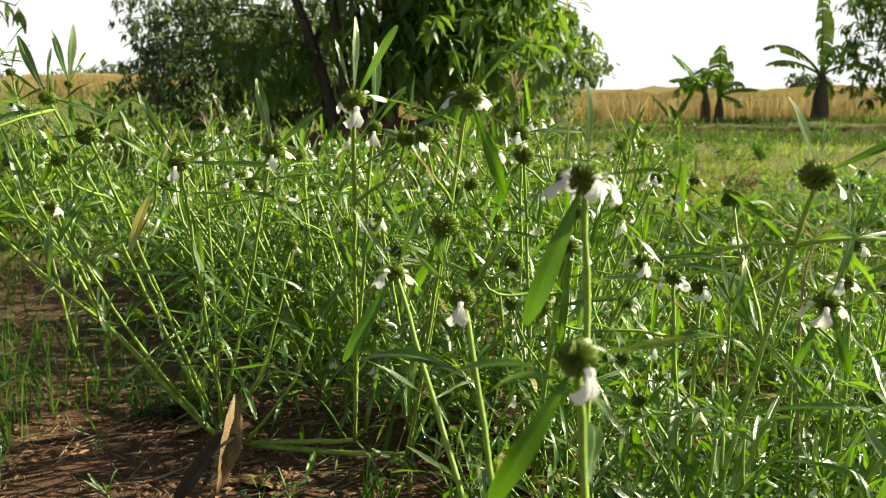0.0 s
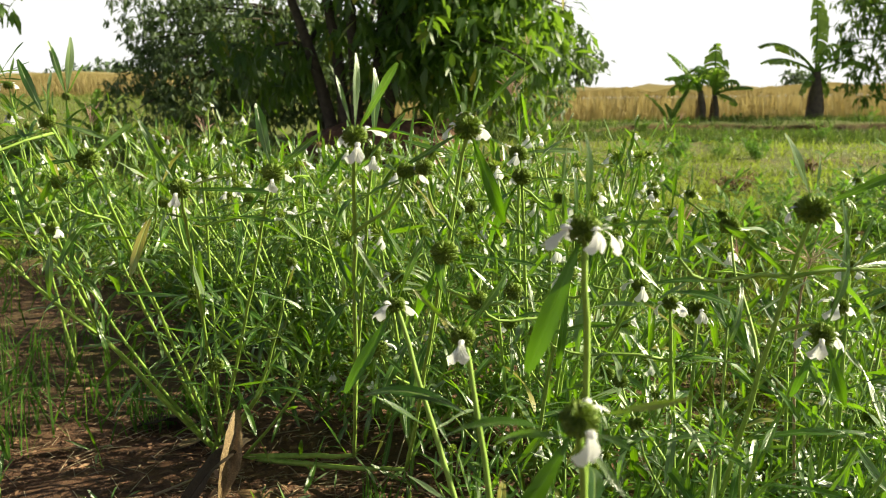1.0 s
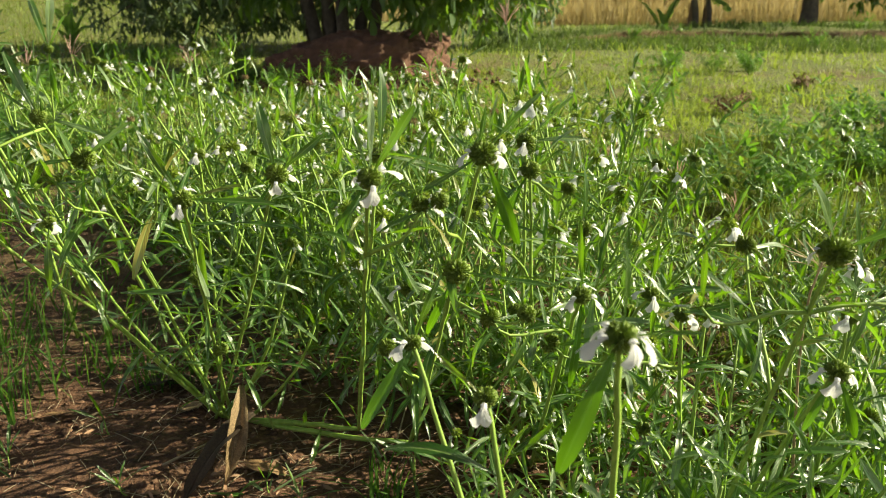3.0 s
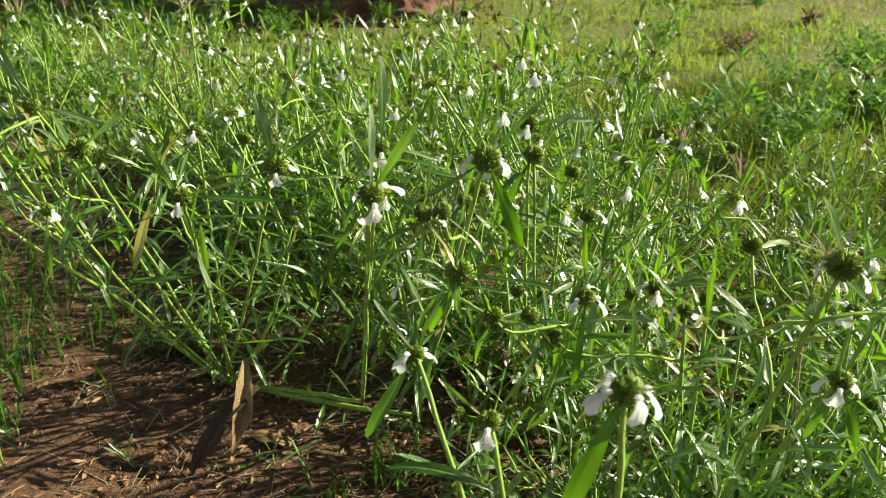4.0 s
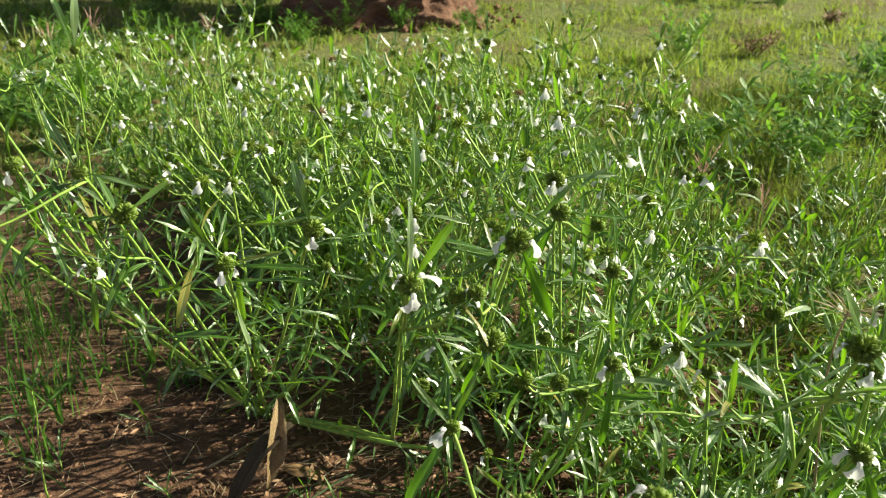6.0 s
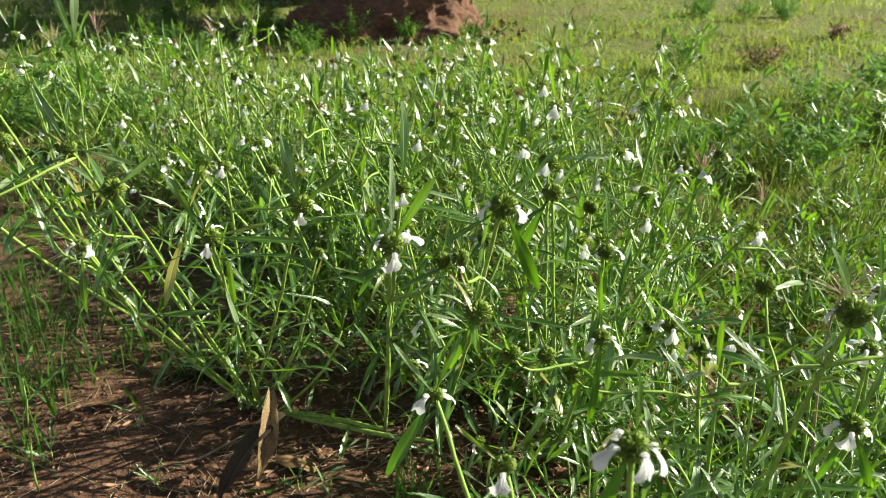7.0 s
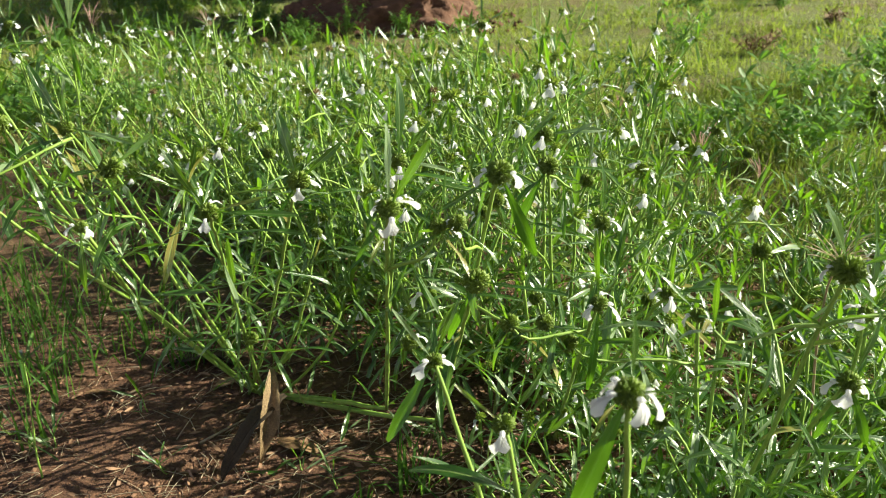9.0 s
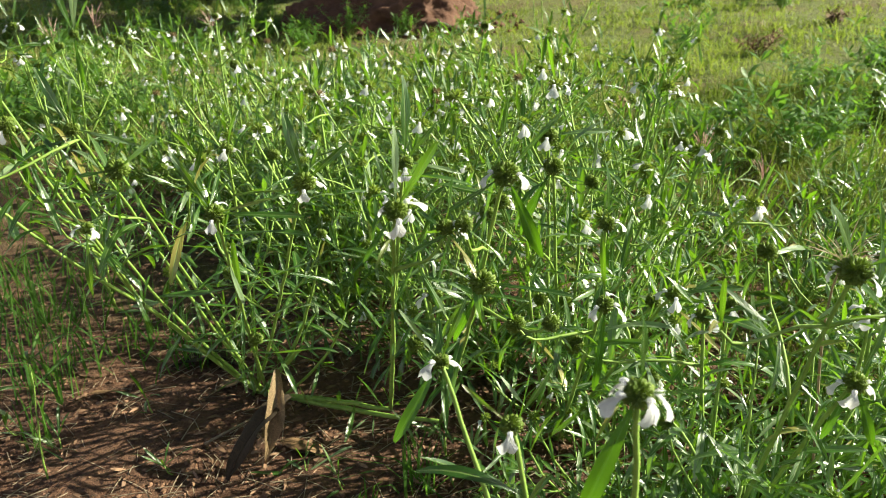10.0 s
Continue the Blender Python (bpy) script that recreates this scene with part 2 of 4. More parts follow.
def bezier(p0, p1, p2, p3, n):
    out = []
    for i in range(n + 1):
        t = i / n
        s = 1 - t
        out.append(Vector(p0) * s**3 + Vector(p1) * 3 * s * s * t + Vector(p2) * 3 * s * t * t + Vector(p3) * t**3)
    return out


def leaf_arrays(nseg=7, across=5, width=0.16, bend=0.3, fold=0.25, wave=0.02, twist=0.2, seed=0, peak=0.55, blunt=0.5):
    """A narrow leaf of length 1 along +y, face up, arched down by bend radians, folded along its rib."""
    r = random.Random(seed)
    v, f, uv = [], [], []
    y = z = 0.0
    for i in range(nseg + 1):
        s = i / nseg
        a = bend * (s - 0.25) * 1.6
        if i:
            y += math.cos(a) / nseg
            z -= math.sin(a) / nseg
        w = width * 0.5 * (s / peak) ** 0.75 if s < peak else width * 0.5 * max(0.0, 1 - ((s - peak) / (1 - peak)) ** 2.2) ** blunt
        w = max(w, width * (0.06 if s < 0.5 else 0.13))
        tw = twist * s
        for k in range(across):
            u = 2 * k / (across - 1) - 1
            x, h = u * w, abs(u) * w * math.tan(fold) - (abs(u) ** 3) * w * 0.25 + wave * abs(u) * math.sin(9 * s + r.random() * 1.2 + (2 if u > 0 else 0))
            v.append((x * math.cos(tw) - h * math.sin(tw), y, z + x * math.sin(tw) + h * math.cos(tw)))
            uv.append((0.5 + u * 0.5, s))
    for i in range(nseg):
        for k in range(across - 1):
            q = i * across + k
            f.append((q, q + 1, q + across + 1, q + across))
    return np.array(v), f, np.array(uv)


def joined(entries, shapes):
    """Many placed copies of the shapes in one Build. entries: (matrix, shape index)."""
    b = Build()
    for m, k in entries:
        v, f, uv = shapes[k % len(shapes)]
        a = np.array(m)
        b.add(v @ a[:3, :3].T + a[:3, 3], f, uv)
    return b


def frame_from(p, along, up=Vector((0, 0, 1)), roll=0.0, sx=1.0, sy=1.0, sz=1.0):
    y = along.normalized()
    x = y.cross(up)
    if x.length < 1e-3:
        x = y.cross(Vector((0.3, 0.9, 0.1)))
    x.normalize()
    z = x.cross(y)
    if roll:
        x, z = x * math.cos(roll) + z * math.sin(roll), z * math.cos(roll) - x * math.sin(roll)
    m = Matrix((x * sx, y * sy, z * sz)).transposed().to_4x4()
    m.translation = p
    return m


# ---- ground ----
def ground_z(x, y):
    """Height of the ground; a low hump in front, a bank before the field."""
    z = 0.016 * np.exp(-((x + 0.1) ** 2 + (y - 0.62) ** 2) / 0.12) - 0.006
    far = np.clip((np.hypot(x, y) - 1.2) / 3, 0, 1)
    z = z + far * (0.02 * np.sin(x * 1.1 + 0.4) * np.cos(y * 0.9) + 0.012 * np.sin(x * 2.9 + y * 2.1))
    rise = np.clip((y - 7.5) / 9.5, 0, 1) * np.clip((-1.0 - x) / 2.5, 0, 1)
    z = z + 0.52 * rise * rise * (3 - 2 * rise)
    return z


def gz(x, y):
    return float(ground_z(np.float64(x), np.float64(y)))


def hummock(x, y):
    """0 to 1: low and high growth in uneven patches a hand to an arm across."""
    a = np.sin(x * 9.1 + 1.7 * np.sin(y * 5.3)) * np.sin(y * 8.3 + 1.4 * np.sin(x * 6.7 + 1))
    b = np.sin(x * 3.3 - y * 2.1 + 1.3 * np.sin(y * 1.9)) * np.sin(y * 3.9 + x * 1.2)
    return np.clip(0.45 + 0.35 * a + 0.35 * b, 0, 1)


def grassy(x, y):
    """0 on the bare red soil in front, 1 on the meadow."""
    bare = np.clip(1.25 - np.hypot((x + 0.5) / 1.15, (y - 0.35) / 0.75), 0, 0.3) / 0.3
    lane = np.exp(-((x - 0.05) ** 2) / 0.35 - ((y - 0.8) / 0.75) ** 2)
    side = 0.8 * np.clip(1.3 - np.hypot((x + 0.95) / 0.55, (y - 1.45) / 0.6), 0, 0.5) / 0.5
    worn = 0.45 * np.clip(0.30 - hummock(x * 0.8 + 1.7, y * 0.8), 0, 0.2) / 0.2 * np.clip(8 - y, 0, 1)
    return np.clip(1 - np.maximum(np.maximum(bare, lane), np.maximum(side, worn)), 0, 1)


def make_ground():
    n = 220
    g = np.linspace(-1, 1, n)
    gx = np.sinh(g * 7.2) / math.sinh(7.2) * 900
    gy = np.sinh(g * 7.2) / math.sinh(7.2) * 900 + 0.9
    X, Y = np.meshgrid(gx, gy)
    Z = ground_z(X, Y)
    rough = np.array([noise.fractal(Vector((x * 9, y * 9, 0)), 0.9, 2.1, 5) if abs(x) < 4 and -3 < y < 9 else 0.0 for x, y in zip(X.ravel(), Y.ravel())]).reshape(X.shape)
    Z = Z + rough * 0.008
    b = Build()
    idx = np.arange(n * n).reshape(n, n)
    quads = np.stack([idx[:-1, :-1], idx[:-1, 1:], idx[1:, 1:], idx[1:, :-1]], -1).reshape(-1, 4)
    b.add(np.stack([X, Y, Z], -1).reshape(-1, 3), [tuple(q) for q in quads.tolist()])
    me = b.mesh("ground", GROUND)
    at = me.attributes.new("grassy", "FLOAT", "POINT")
    at.data.foreach_set("value", grassy(X, Y).ravel().astype(np.float32))
    tagged(new("ground", me), "reddish brown soil running into rough green meadow", "ground", kind="structure")


make_ground()

# ---- flowering herbs: shapes ----
LEAVES = [leaf_arrays(8, 5, 0.084 + 0.010 * (k % 4), (0.05, 0.28, 0.5, -0.15, 0.18, 0.8)[k], 0.50, 0.014, (0.2, -0.4, 0.3, 0.5, -0.2, 0.1)[k], k) for k in range(6)]
LEAVES_LOW = [leaf_arrays(4, 3, 0.100 + 0.013 * (k % 4), (0.05, 0.28, 0.5, -0.15, 0.18, 0.8)[k], 0.50, 0.012, (0.2, -0.4, 0.3, 0.5, -0.2, 0.1)[k], k) for k in range(6)]


def head_arrays(n, sides, seed):
    """A ball of radius 1 set with short tubular calyces that flare and gape at the mouth."""
    r = random.Random(seed)
    b = Build()
    v, f = [], []
    rings, seg = (5, 8) if sides > 4 else (3, 6)
    profile = ((0.35, 0.10), (0.78, 0.120), (1.0, 0.135), (0.84, 0.05)) if sides > 4 else ((0.40, 0.11), (0.92, 0.15))
    for i in range(rings + 1):
        a = math.pi * i / rings
        for k in range(seg):
            t = 2 * math.pi * k / seg
            v.append((0.55 * math.sin(a) * math.cos(t), 0.55 * math.sin(a) * math.sin(t), 0.42 * math.cos(a)))
    for i in range(rings):
        for k in range(seg):
            f.append((i * seg + k, (i + 1) * seg + k, (i + 1) * seg + (k + 1) % seg, i * seg + (k + 1) % seg))
    b.add(v, f)
    for i in range(n):
        z = 1 - 2 * (i + 0.5) / n
        if abs(z) > 0.93:
            continue
        t = i * 2.39996 + r.uniform(-0.15, 0.15)
        d = Vector((math.sqrt(1 - z * z) * math.cos(t), math.sqrt(1 - z * z) * math.sin(t), z * 0.85 + 0.12)).normalized()
        ln = r.uniform(0.86, 1.12)
        a = d.orthogonal().normalized()
        c = d.cross(a)
        v, f, uv = [], [], []
        for j, (q, w) in enumerate(profile):
            for k in range(sides):
                u = 2 * math.pi * k / sides
                tooth = (0.14 if (k % 2) else -0.03) if j == min(2, len(profile) - 1) else 0.0
                v.append(d * (q + tooth) * ln + (a * math.cos(u) + c * math.sin(u)) * w)
                uv.append((0.1 + 0.3 * (k % 2), q))
        for j in range(len(profile) - 1):
            for k in range(sides):
                f.append((j * sides + k, j * sides + (k + 1) % sides, (j + 1) * sides + (k + 1) % sides, (j + 1) * sides + k))
        b.add(v, f, uv)
    return b


HEADS = [head_arrays(112, 6, 11 + k).mesh("flower_head", CALYX) for k in range(4)]
DRY_HEADS = [head_arrays(56, 6, 31 + k).mesh("flower_head", DRY_CALYX) for k in range(1)]
HEADS_LOW = [head_arrays(32, 4, 21 + k).mesh("flower_head", CALYX) for k in range(3)]
DRY_LOW = [head_arrays(26, 4, 41).mesh("flower_head", DRY_CALYX)]


def flower_arrays(nu, seed):
    """A two-lipped flower along +y: a small hood above, a broad ruffled lip bent down below. Length about 1."""
    r = random.Random(seed)
    b = Build()
    nv = nu + 1
    drop, sway = r.uniform(0.7, 1.3), r.uniform(-0.25, 0.25)
    v, f, uv = [], [], []
    y, z = 0.10, 0.0
    for i in range(nu + 1):
        s = i / nu
        ang = 0.1 + s * drop
        if i:
            y += math.cos(ang) * 0.82 / nu
            z -= math.sin(ang) * 0.82 / nu
        w = (0.09 + 0.46 * s ** 1.4) * (1.0 if s < 0.95 else 0.86)
        for k in range(nv):
            u = 2 * k / (nv - 1) - 1
            lobe = s ** 4 * (0.20 * math.sin(abs(u) * 3.1) - 0.06 * u * u) + r.uniform(-0.02, 0.02) * s
            back = -0.24 * s * w * 2 * u * u + 0.05 * s * s * math.sin(u * 5 + seed)
            v.append((u * w + sway * s * s, y + math.cos(ang) * lobe + math.sin(ang) * back, z - math.sin(ang) * lobe + math.cos(ang) * back))
            uv.append((0.5 + u / 2, s))
    for i in range(nu):
        for k in range(nv - 1):
            q = i * nv + k
            f.append((q, q + 1, q + nv + 1, q + nv))
    b.add(v, f, uv)
    v, f, uv = [], [], []
    for i in range(nu + 1):
        s = i / nu
        y, z, w = 0.40 * s, 0.04 + 0.10 * math.sin(s * 2.6), 0.05 + 0.085 * math.sin(0.3 + s * 2.5)
        for k in range(nv):
            a = math.pi * (k / (nv - 1)) * 1.2 - 0.3
            v.append((math.cos(a) * w, y, z - 0.05 + math.sin(a) * w * 0.8))
            uv.append((k / (nv - 1), s))
    for i in range(nu):
        for k in range(nv - 1):
            q = i * nv + k
            f.append((q, q + 1, q + nv + 1, q + nv))
    b.add(v, f, uv)
    return b


FLOWERS = [flower_arrays(6, k).mesh("flower", PETAL) for k in range(3)]
FLOWERS_LOW = [flower_arrays(4, 5 + k).mesh("flower", PETAL) for k in range(2)]
LEAF_MESH = []  # six shapes of stem leaf, then the same six smooth, with shade in their colour, hanging below a head
for leaf_material in (HERB_LEAF, SHADED_LEAF):
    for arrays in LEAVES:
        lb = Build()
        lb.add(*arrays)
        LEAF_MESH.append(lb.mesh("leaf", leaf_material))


class Herb:
    """Grows one herb in its own frame: stems, leaves, flower heads and flowers as lists."""

    def __init__(self, seed):
        self.r = random.Random(seed)
        self.stems, self.leaves, self.heads, self.small, self.bloom = [], [], [], 1.0, 1.0

    def leaf(self, p, along, length, k=None, wide=1.0, face=Vector((0, 0, 1))):
        k = self.r.randrange(6) if k is None else k
        length *= self.small
        self.leaves.append((frame_from(p, along, face, self.r.uniform(-0.5, 0.5), sx=length * wide, sy=length, sz=length), k))

    def head(self, p, axis, radius, flowers, crown=2, dry=False, crown_len=0.05, sprays=()):
        r = self.r
        for turn, ln, wide in sprays:
            a = radians(turn)
            d = Vector((math.sin(a), r.uniform(-0.25, 0.1), math.cos(a)))
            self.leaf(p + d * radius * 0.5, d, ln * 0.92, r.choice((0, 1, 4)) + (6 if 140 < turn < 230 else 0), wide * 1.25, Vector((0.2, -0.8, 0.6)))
        spin = r.uniform(0, 6.28)
        z = axis.normalized()
        x = z.orthogonal().normalized()
        y = z.cross(x)
        fl = []
        for i in range(flowers):
            a = spin + i * 6.28 / max(flowers, 1) + r.uniform(-0.5, 0.5)
            d = (x * math.cos(a) + y * math.sin(a) + z * r.uniform(-0.35, 0.35)).normalized()
            fl.append((d, r.uniform(0.0095, 0.0118) * self.bloom))
        radius *= 0.65
        self.heads.append((p, z, radius, fl, dry, spin))
        for i in range(crown):
            a = spin + i * 6.28 / max(crown, 1) + r.uniform(-0.3, 0.3)
            lean = r.uniform(0.12, 0.7)
            d = z * math.cos(lean) + (x * math.cos(a) + y * math.sin(a)) * math.sin(lean)
            self.leaf(p + z * radius * 0.5, d, crown_len * r.uniform(0.7, 1.25), r.choice((0, 3, 3, 1)))
        for i in range(2):
            a = spin + 1.57 + i * 3.14 + r.uniform(-0.4, 0.4)
            lean = r.uniform(1.5, 2.5)
            d = z * math.cos(lean) + (x * math.cos(a) + y * math.sin(a)) * math.sin(lean)
            if not sprays:
                self.leaf(p - z * radius * 0.6, d, r.uniform(0.03, 0.055), r.choice((1, 2, 4)))

    def branch(self, p0, tip, rad=0.0022, first=0.2, flowers=2, has_head=True, radius=0.0105, crown=2, side=0.35, depth=0, lift=0.35, leafy=1.0, dry=False, crown_len=0.05, end_up=1.0, sprays=()):
        r = self.r
        p0, tip = Vector(p0), Vector(tip)
        d = tip - p0
        flat = Vector((d.x, d.y, 0))
        p1 = p0 + flat * 0.45 + Vector((r.uniform(-0.01, 0.01), r.uniform(-0.01, 0.01), d.z * lift))
        p2 = tip - Vector((flat.x * 0.1, flat.y * 0.1, abs(d.z) * 0.30 + 0.02)) * end_up - flat * 0.12
        n = max(6, int(d.length / 0.022))
        pts = bezier(p0, p1, p2, tip, n)
        for q in pts[1:-1]:
            q += Vector((r.uniform(-1, 1), r.uniform(-1, 1), r.uniform(-1, 1))) * 0.0006
        self.stems.append((pts, rad, rad * 0.6, depth))
        walked, turn, target = 0.0, r.uniform(0, 6.28), first * d.length
        for i in range(1, len(pts)):
            seg = pts[i] - pts[i - 1]
            walked += seg.length
            if walked < target or i >= len(pts) - 1:
                continue
            target = walked + r.uniform(0.034, 0.056)
            t = seg.normalized()
            x = t.orthogonal().normalized()
            y = t.cross(x)
            turn += 1.57 + r.uniform(-0.3, 0.3)
            for j in range(2):
                a = turn + 3.14159 * j
                out = x * math.cos(a) + y * math.sin(a)
                lean = r.uniform(0.8, 1.75)
                if r.random() < 0.92 * leafy:
                    self.leaf(pts[i], t * math.cos(lean) + out * math.sin(lean), r.uniform(0.036, 0.064), wide=r.uniform(0.8, 1.2))
                for _ in range(r.choice((1, 1, 2, 2))):
                    lean = r.uniform(0.3, 1.5)
                    o2 = (out + x * r.uniform(-0.7, 0.7) + y * r.uniform(-0.7, 0.7)).normalized()
                    if r.random() < leafy:
                        self.leaf(pts[i], t * math.cos(lean) + o2 * math.sin(lean), r.uniform(0.014, 0.036), wide=r.uniform(0.8, 1.2))
                if depth == 0 and r.random() < side:
                    ln = r.uniform(0.05, 0.12)
                    end = pts[i] + out * ln * 0.7 + t * ln * 0.5 + Vector((0, 0, ln * 0.8))
                    end.z = min(end.z, tip.z - 0.02)
                    self.branch(pts[i], end, rad * 0.65, 0.3, r.choice((0, 0, 1, 1)), r.random() < 0.4, r.uniform(0.007, 0.010), r.choice((0, 1, 2)), 0, 1, 0.5, leafy, crown_len=0.032)
        end_dir = (pts[-1] - pts[-2]).normalized()
        axis = (end_dir + Vector((0, 0, 0.8))).normalized()
        if has_head:
            self.head(tip, axis, radius, flowers, crown, dry, crown_len, sprays)
        else:
            for _ in range(5):
                x = axis.orthogonal().normalized()
                a, lean = r.uniform(0, 6.28), r.uniform(0.3, 1.3)
                o = x * math.cos(a) + axis.cross(x) * math.sin(a)
                self.leaf(tip, axis * math.cos(lean) + o * math.sin(lean), r.uniform(0.02, 0.045))


def realise(h, label, near, m=None, group="white-flowered herbs"):
    """Turns a grown herb into a thing with its parts."""
    root = thing("flowering_herb", label, "herb", group, m=m)
    twigs = Build()
    for pts, r0, r1, depth in h.stems:
        b = Build() if near or depth == 0 else twigs
        tube(b, pts, r0, r1, 5 if near else 4, cap=True)
        if b is not twigs:
            part("stem", b.mesh("stem", HERB_STEM), root)
    if not near and any(s[3] for s in h.stems):
        tagged(part("branchwork", twigs.mesh("branchwork", HERB_STEM), root), kind="stuff")
    if near:
        for lm, k in h.leaves[:300]:
            part("leaf", LEAF_MESH[k], root, m=lm)
        rest = h.leaves[300:]
    else:
        rest = h.leaves
    if rest:
        ob = part("foliage", joined(rest, LEAVES if near else LEAVES_LOW).mesh("foliage", HERB_LEAF), root)
        tagged(ob, kind="stuff")
    heads, dries, flowers = (HEADS, DRY_HEADS, FLOWERS) if near else (HEADS_LOW, DRY_LOW, FLOWERS_LOW)
    for i, (p, z, rad, fl, dry, spin) in enumerate(h.heads):
        hm = frame_from(p, z.orthogonal(), z, sx=rad, sy=rad, sz=rad * 0.92)
        pool = dries if dry else heads
        ho = part("flower_head", pool[i % len(pool)], root, "dry brown flower head" if dry else "spiky green flower head", hm)
        inv = hm.inverted()
        for j, (d, size) in enumerate(fl):
            fm = frame_from(p + d * rad * 0.85, d, sx=size, sy=size, sz=size)
            part("flower", flowers[j % len(flowers)], ho, "small white two-lipped flower", inv @ fm)
    return root


# ---- flowering herbs in front: one plant with its long branches each ----
def named_herb(seed, base, branches, label, extra=(), leafy=0.9, joints=(), side=0.22):
    """branches: tip, head radius, flowers, lift, and the leaves round the head as (degrees from upright, length, width)."""
    h = Herb(seed)
    h.bloom = 1.0
    b = Vector((base[0], base[1], gz(*base) - 0.004))
    starts = [b]
    for joint in joints:
        h.branch(b, joint, 0.0036, 0.35, 0, False, 0, 0, 0.0, 1, 0.42, 0.7, end_up=0.3)
        starts.append(Vector(joint))
    for tip, radius, flowers, lift, sprays, *fork in branches:
        start = starts[fork[0]] if fork else b + Vector((h.r.uniform(-0.012, 0.012), h.r.uniform(-0.012, 0.012), 0))
        h.branch(start, tip, 0.0020, 0.22, flowers, True, radius, 0, side, 0, 0.3 + lift * 0.3, leafy, end_up=0.35, sprays=sprays)
    for tip in extra:
        h.branch(b, tip, 0.0020, 0.25, 0, False, side=side, leafy=leafy)
    return realise(h, label, True)


named_herb(1, (-0.25, 0.86), [
    ((-0.252, 0.586, 0.356), 0.0120, 1, 0.25, ((-95, 0.03, 1.1), (55, 0.042, 1.1), (185, 0.04, 0.8))),
    ((-0.288, 0.605, 0.383), 0.0085, 0, 0.25, ((-22, 0.05, 1.3), (8, 0.035, 0.8), (-50, 0.03, 0.8), (105, 0.05, 0.7))),
    ((-0.114, 0.574, 0.345), 0.0112, 2, 0.4, ((-12, 0.05, 1.5), (50, 0.042, 1.1), (215, 0.03, 0.9))),
    ((-0.166, 0.525, 0.340), 0.0095, 2, 0.3, ((-25, 0.05, 1.0), (92, 0.06, 0.8), (75, 0.04, 0.7))),
    ((-0.345, 0.62, 0.385), 0.0105, 2, 0.2, ((5, 0.03, 0.8), (170, 0.05, 1.0)), 1),
    ((-0.300, 0.62, 0.300), 0.0075, 2, 0.2, ((-40, 0.035, 0.8), (185, 0.06, 1.1)), 1),
    ((-0.430, 0.66, 0.345), 0.0095, 2, 0.2, ((-60, 0.045, 0.8), (30, 0.04, 0.8)), 1),
    ((-0.425, 0.72, 0.440), 0.0095, 2, 0.3, ((-20, 0.045, 0.8), (60, 0.04, 0.8)), 1),
    ((-0.215, 0.74, 0.330), 0.0085, 2, 0.4, ((20, 0.04, 0.9), (-60, 0.035, 0.8)))],
    "green herb with long sprawling branches and white flowers", [(-0.14, 0.72, 0.22), (-0.36, 0.74, 0.30)], side=0.2, joints=[(-0.33, 0.765, 0.165), (-0.17, 0.74, 0.12)])
named_herb(2, (-0.22, 0.85), [
    ((-0.036, 0.405, 0.378), 0.0088, 3, 0.45, ((3, 0.042, 0.8), (32, 0.042, 1.2), (-15, 0.03, 0.7), (215, 0.03, 1.0)), 1),
    ((-0.041, 0.562, 0.360), 0.0088, 1, 0.5, ((5, 0.06, 1.1), (40, 0.035, 0.9), (100, 0.04, 0.7)), 1),
    ((0.023, 0.456, 0.380), 0.0112, 3, 0.5, ((-18, 0.03, 0.6), (12, 0.03, 0.6), (42, 0.045, 0.7), (158, 0.062, 1.2), (-120, 0.04, 0.8)), 2),
    ((0.009, 0.481, 0.303), 0.0118, 1, 0.5, ((205, 0.05, 1.0), (95, 0.055, 0.7), (25, 0.03, 0.7)), 2)],
    "branching green herb with spiky heads and white flowers", [(-0.12, 0.74, 0.16)], leafy=0.72, joints=[(-0.08, 0.72, 0.06), (-0.03, 0.71, 0.05)])
named_herb(3, (0.09, 0.74), [
    ((0.070, 0.655, 0.352), 0.0112, 2, 0.5, ((85, 0.05, 0.9), (45, 0.05, 0.6), (-60, 0.03, 0.7))),
    ((0.070, 0.622, 0.336), 0.0112, 1, 0.5, ((210, 0.06, 1.2), (95, 0.05, 0.7))),
    ((0.109, 0.600, 0.295), 0.0092, 1, 0.5, ((0, 0.05, 0.8), (180, 0.05, 0.8))),
    ((0.083, 0.466, 0.292), 0.0080, 3, 0.4, ((-5, 0.05, 0.7), (185, 0.06, 0.9))),
    ((0.140, 0.52, 0.272), 0.0080, 3, 0.4, ((80, 0.05, 0.8), (0, 0.04, 0.7)))],
    "upright green herb with white flowers in whorls", [(0.05, 0.62, 0.24), (0.12, 0.66, 0.24)])
named_herb(4, (0.17, 0.53), [
    ((0.196, 0.398, 0.339), 0.0120, 2, 0.08, ((-25, 0.042, 1.3), (62, 0.05, 1.1), (5, 0.025, 0.7))),
    ((0.205, 0.397, 0.274), 0.0092, 3, 0.3, ((20, 0.04, 1.0), (160, 0.04, 1.4), (205, 0.035, 1.3))),
    ((0.189, 0.551, 0.247), 0.0102, 1, 0.5, ((-80, 0.05, 0.8), (110, 0.04, 0.8))),
    ((0.155, 0.50, 0.265), 0.0078, 3, 0.4, ((75, 0.05, 0.8), (-40, 0.04, 0.8)))],
    "leafy green herb with a tall curved stem", [(0.16, 0.42, 0.19), (0.27, 0.43, 0.19), (0.22, 0.36, 0.17)])
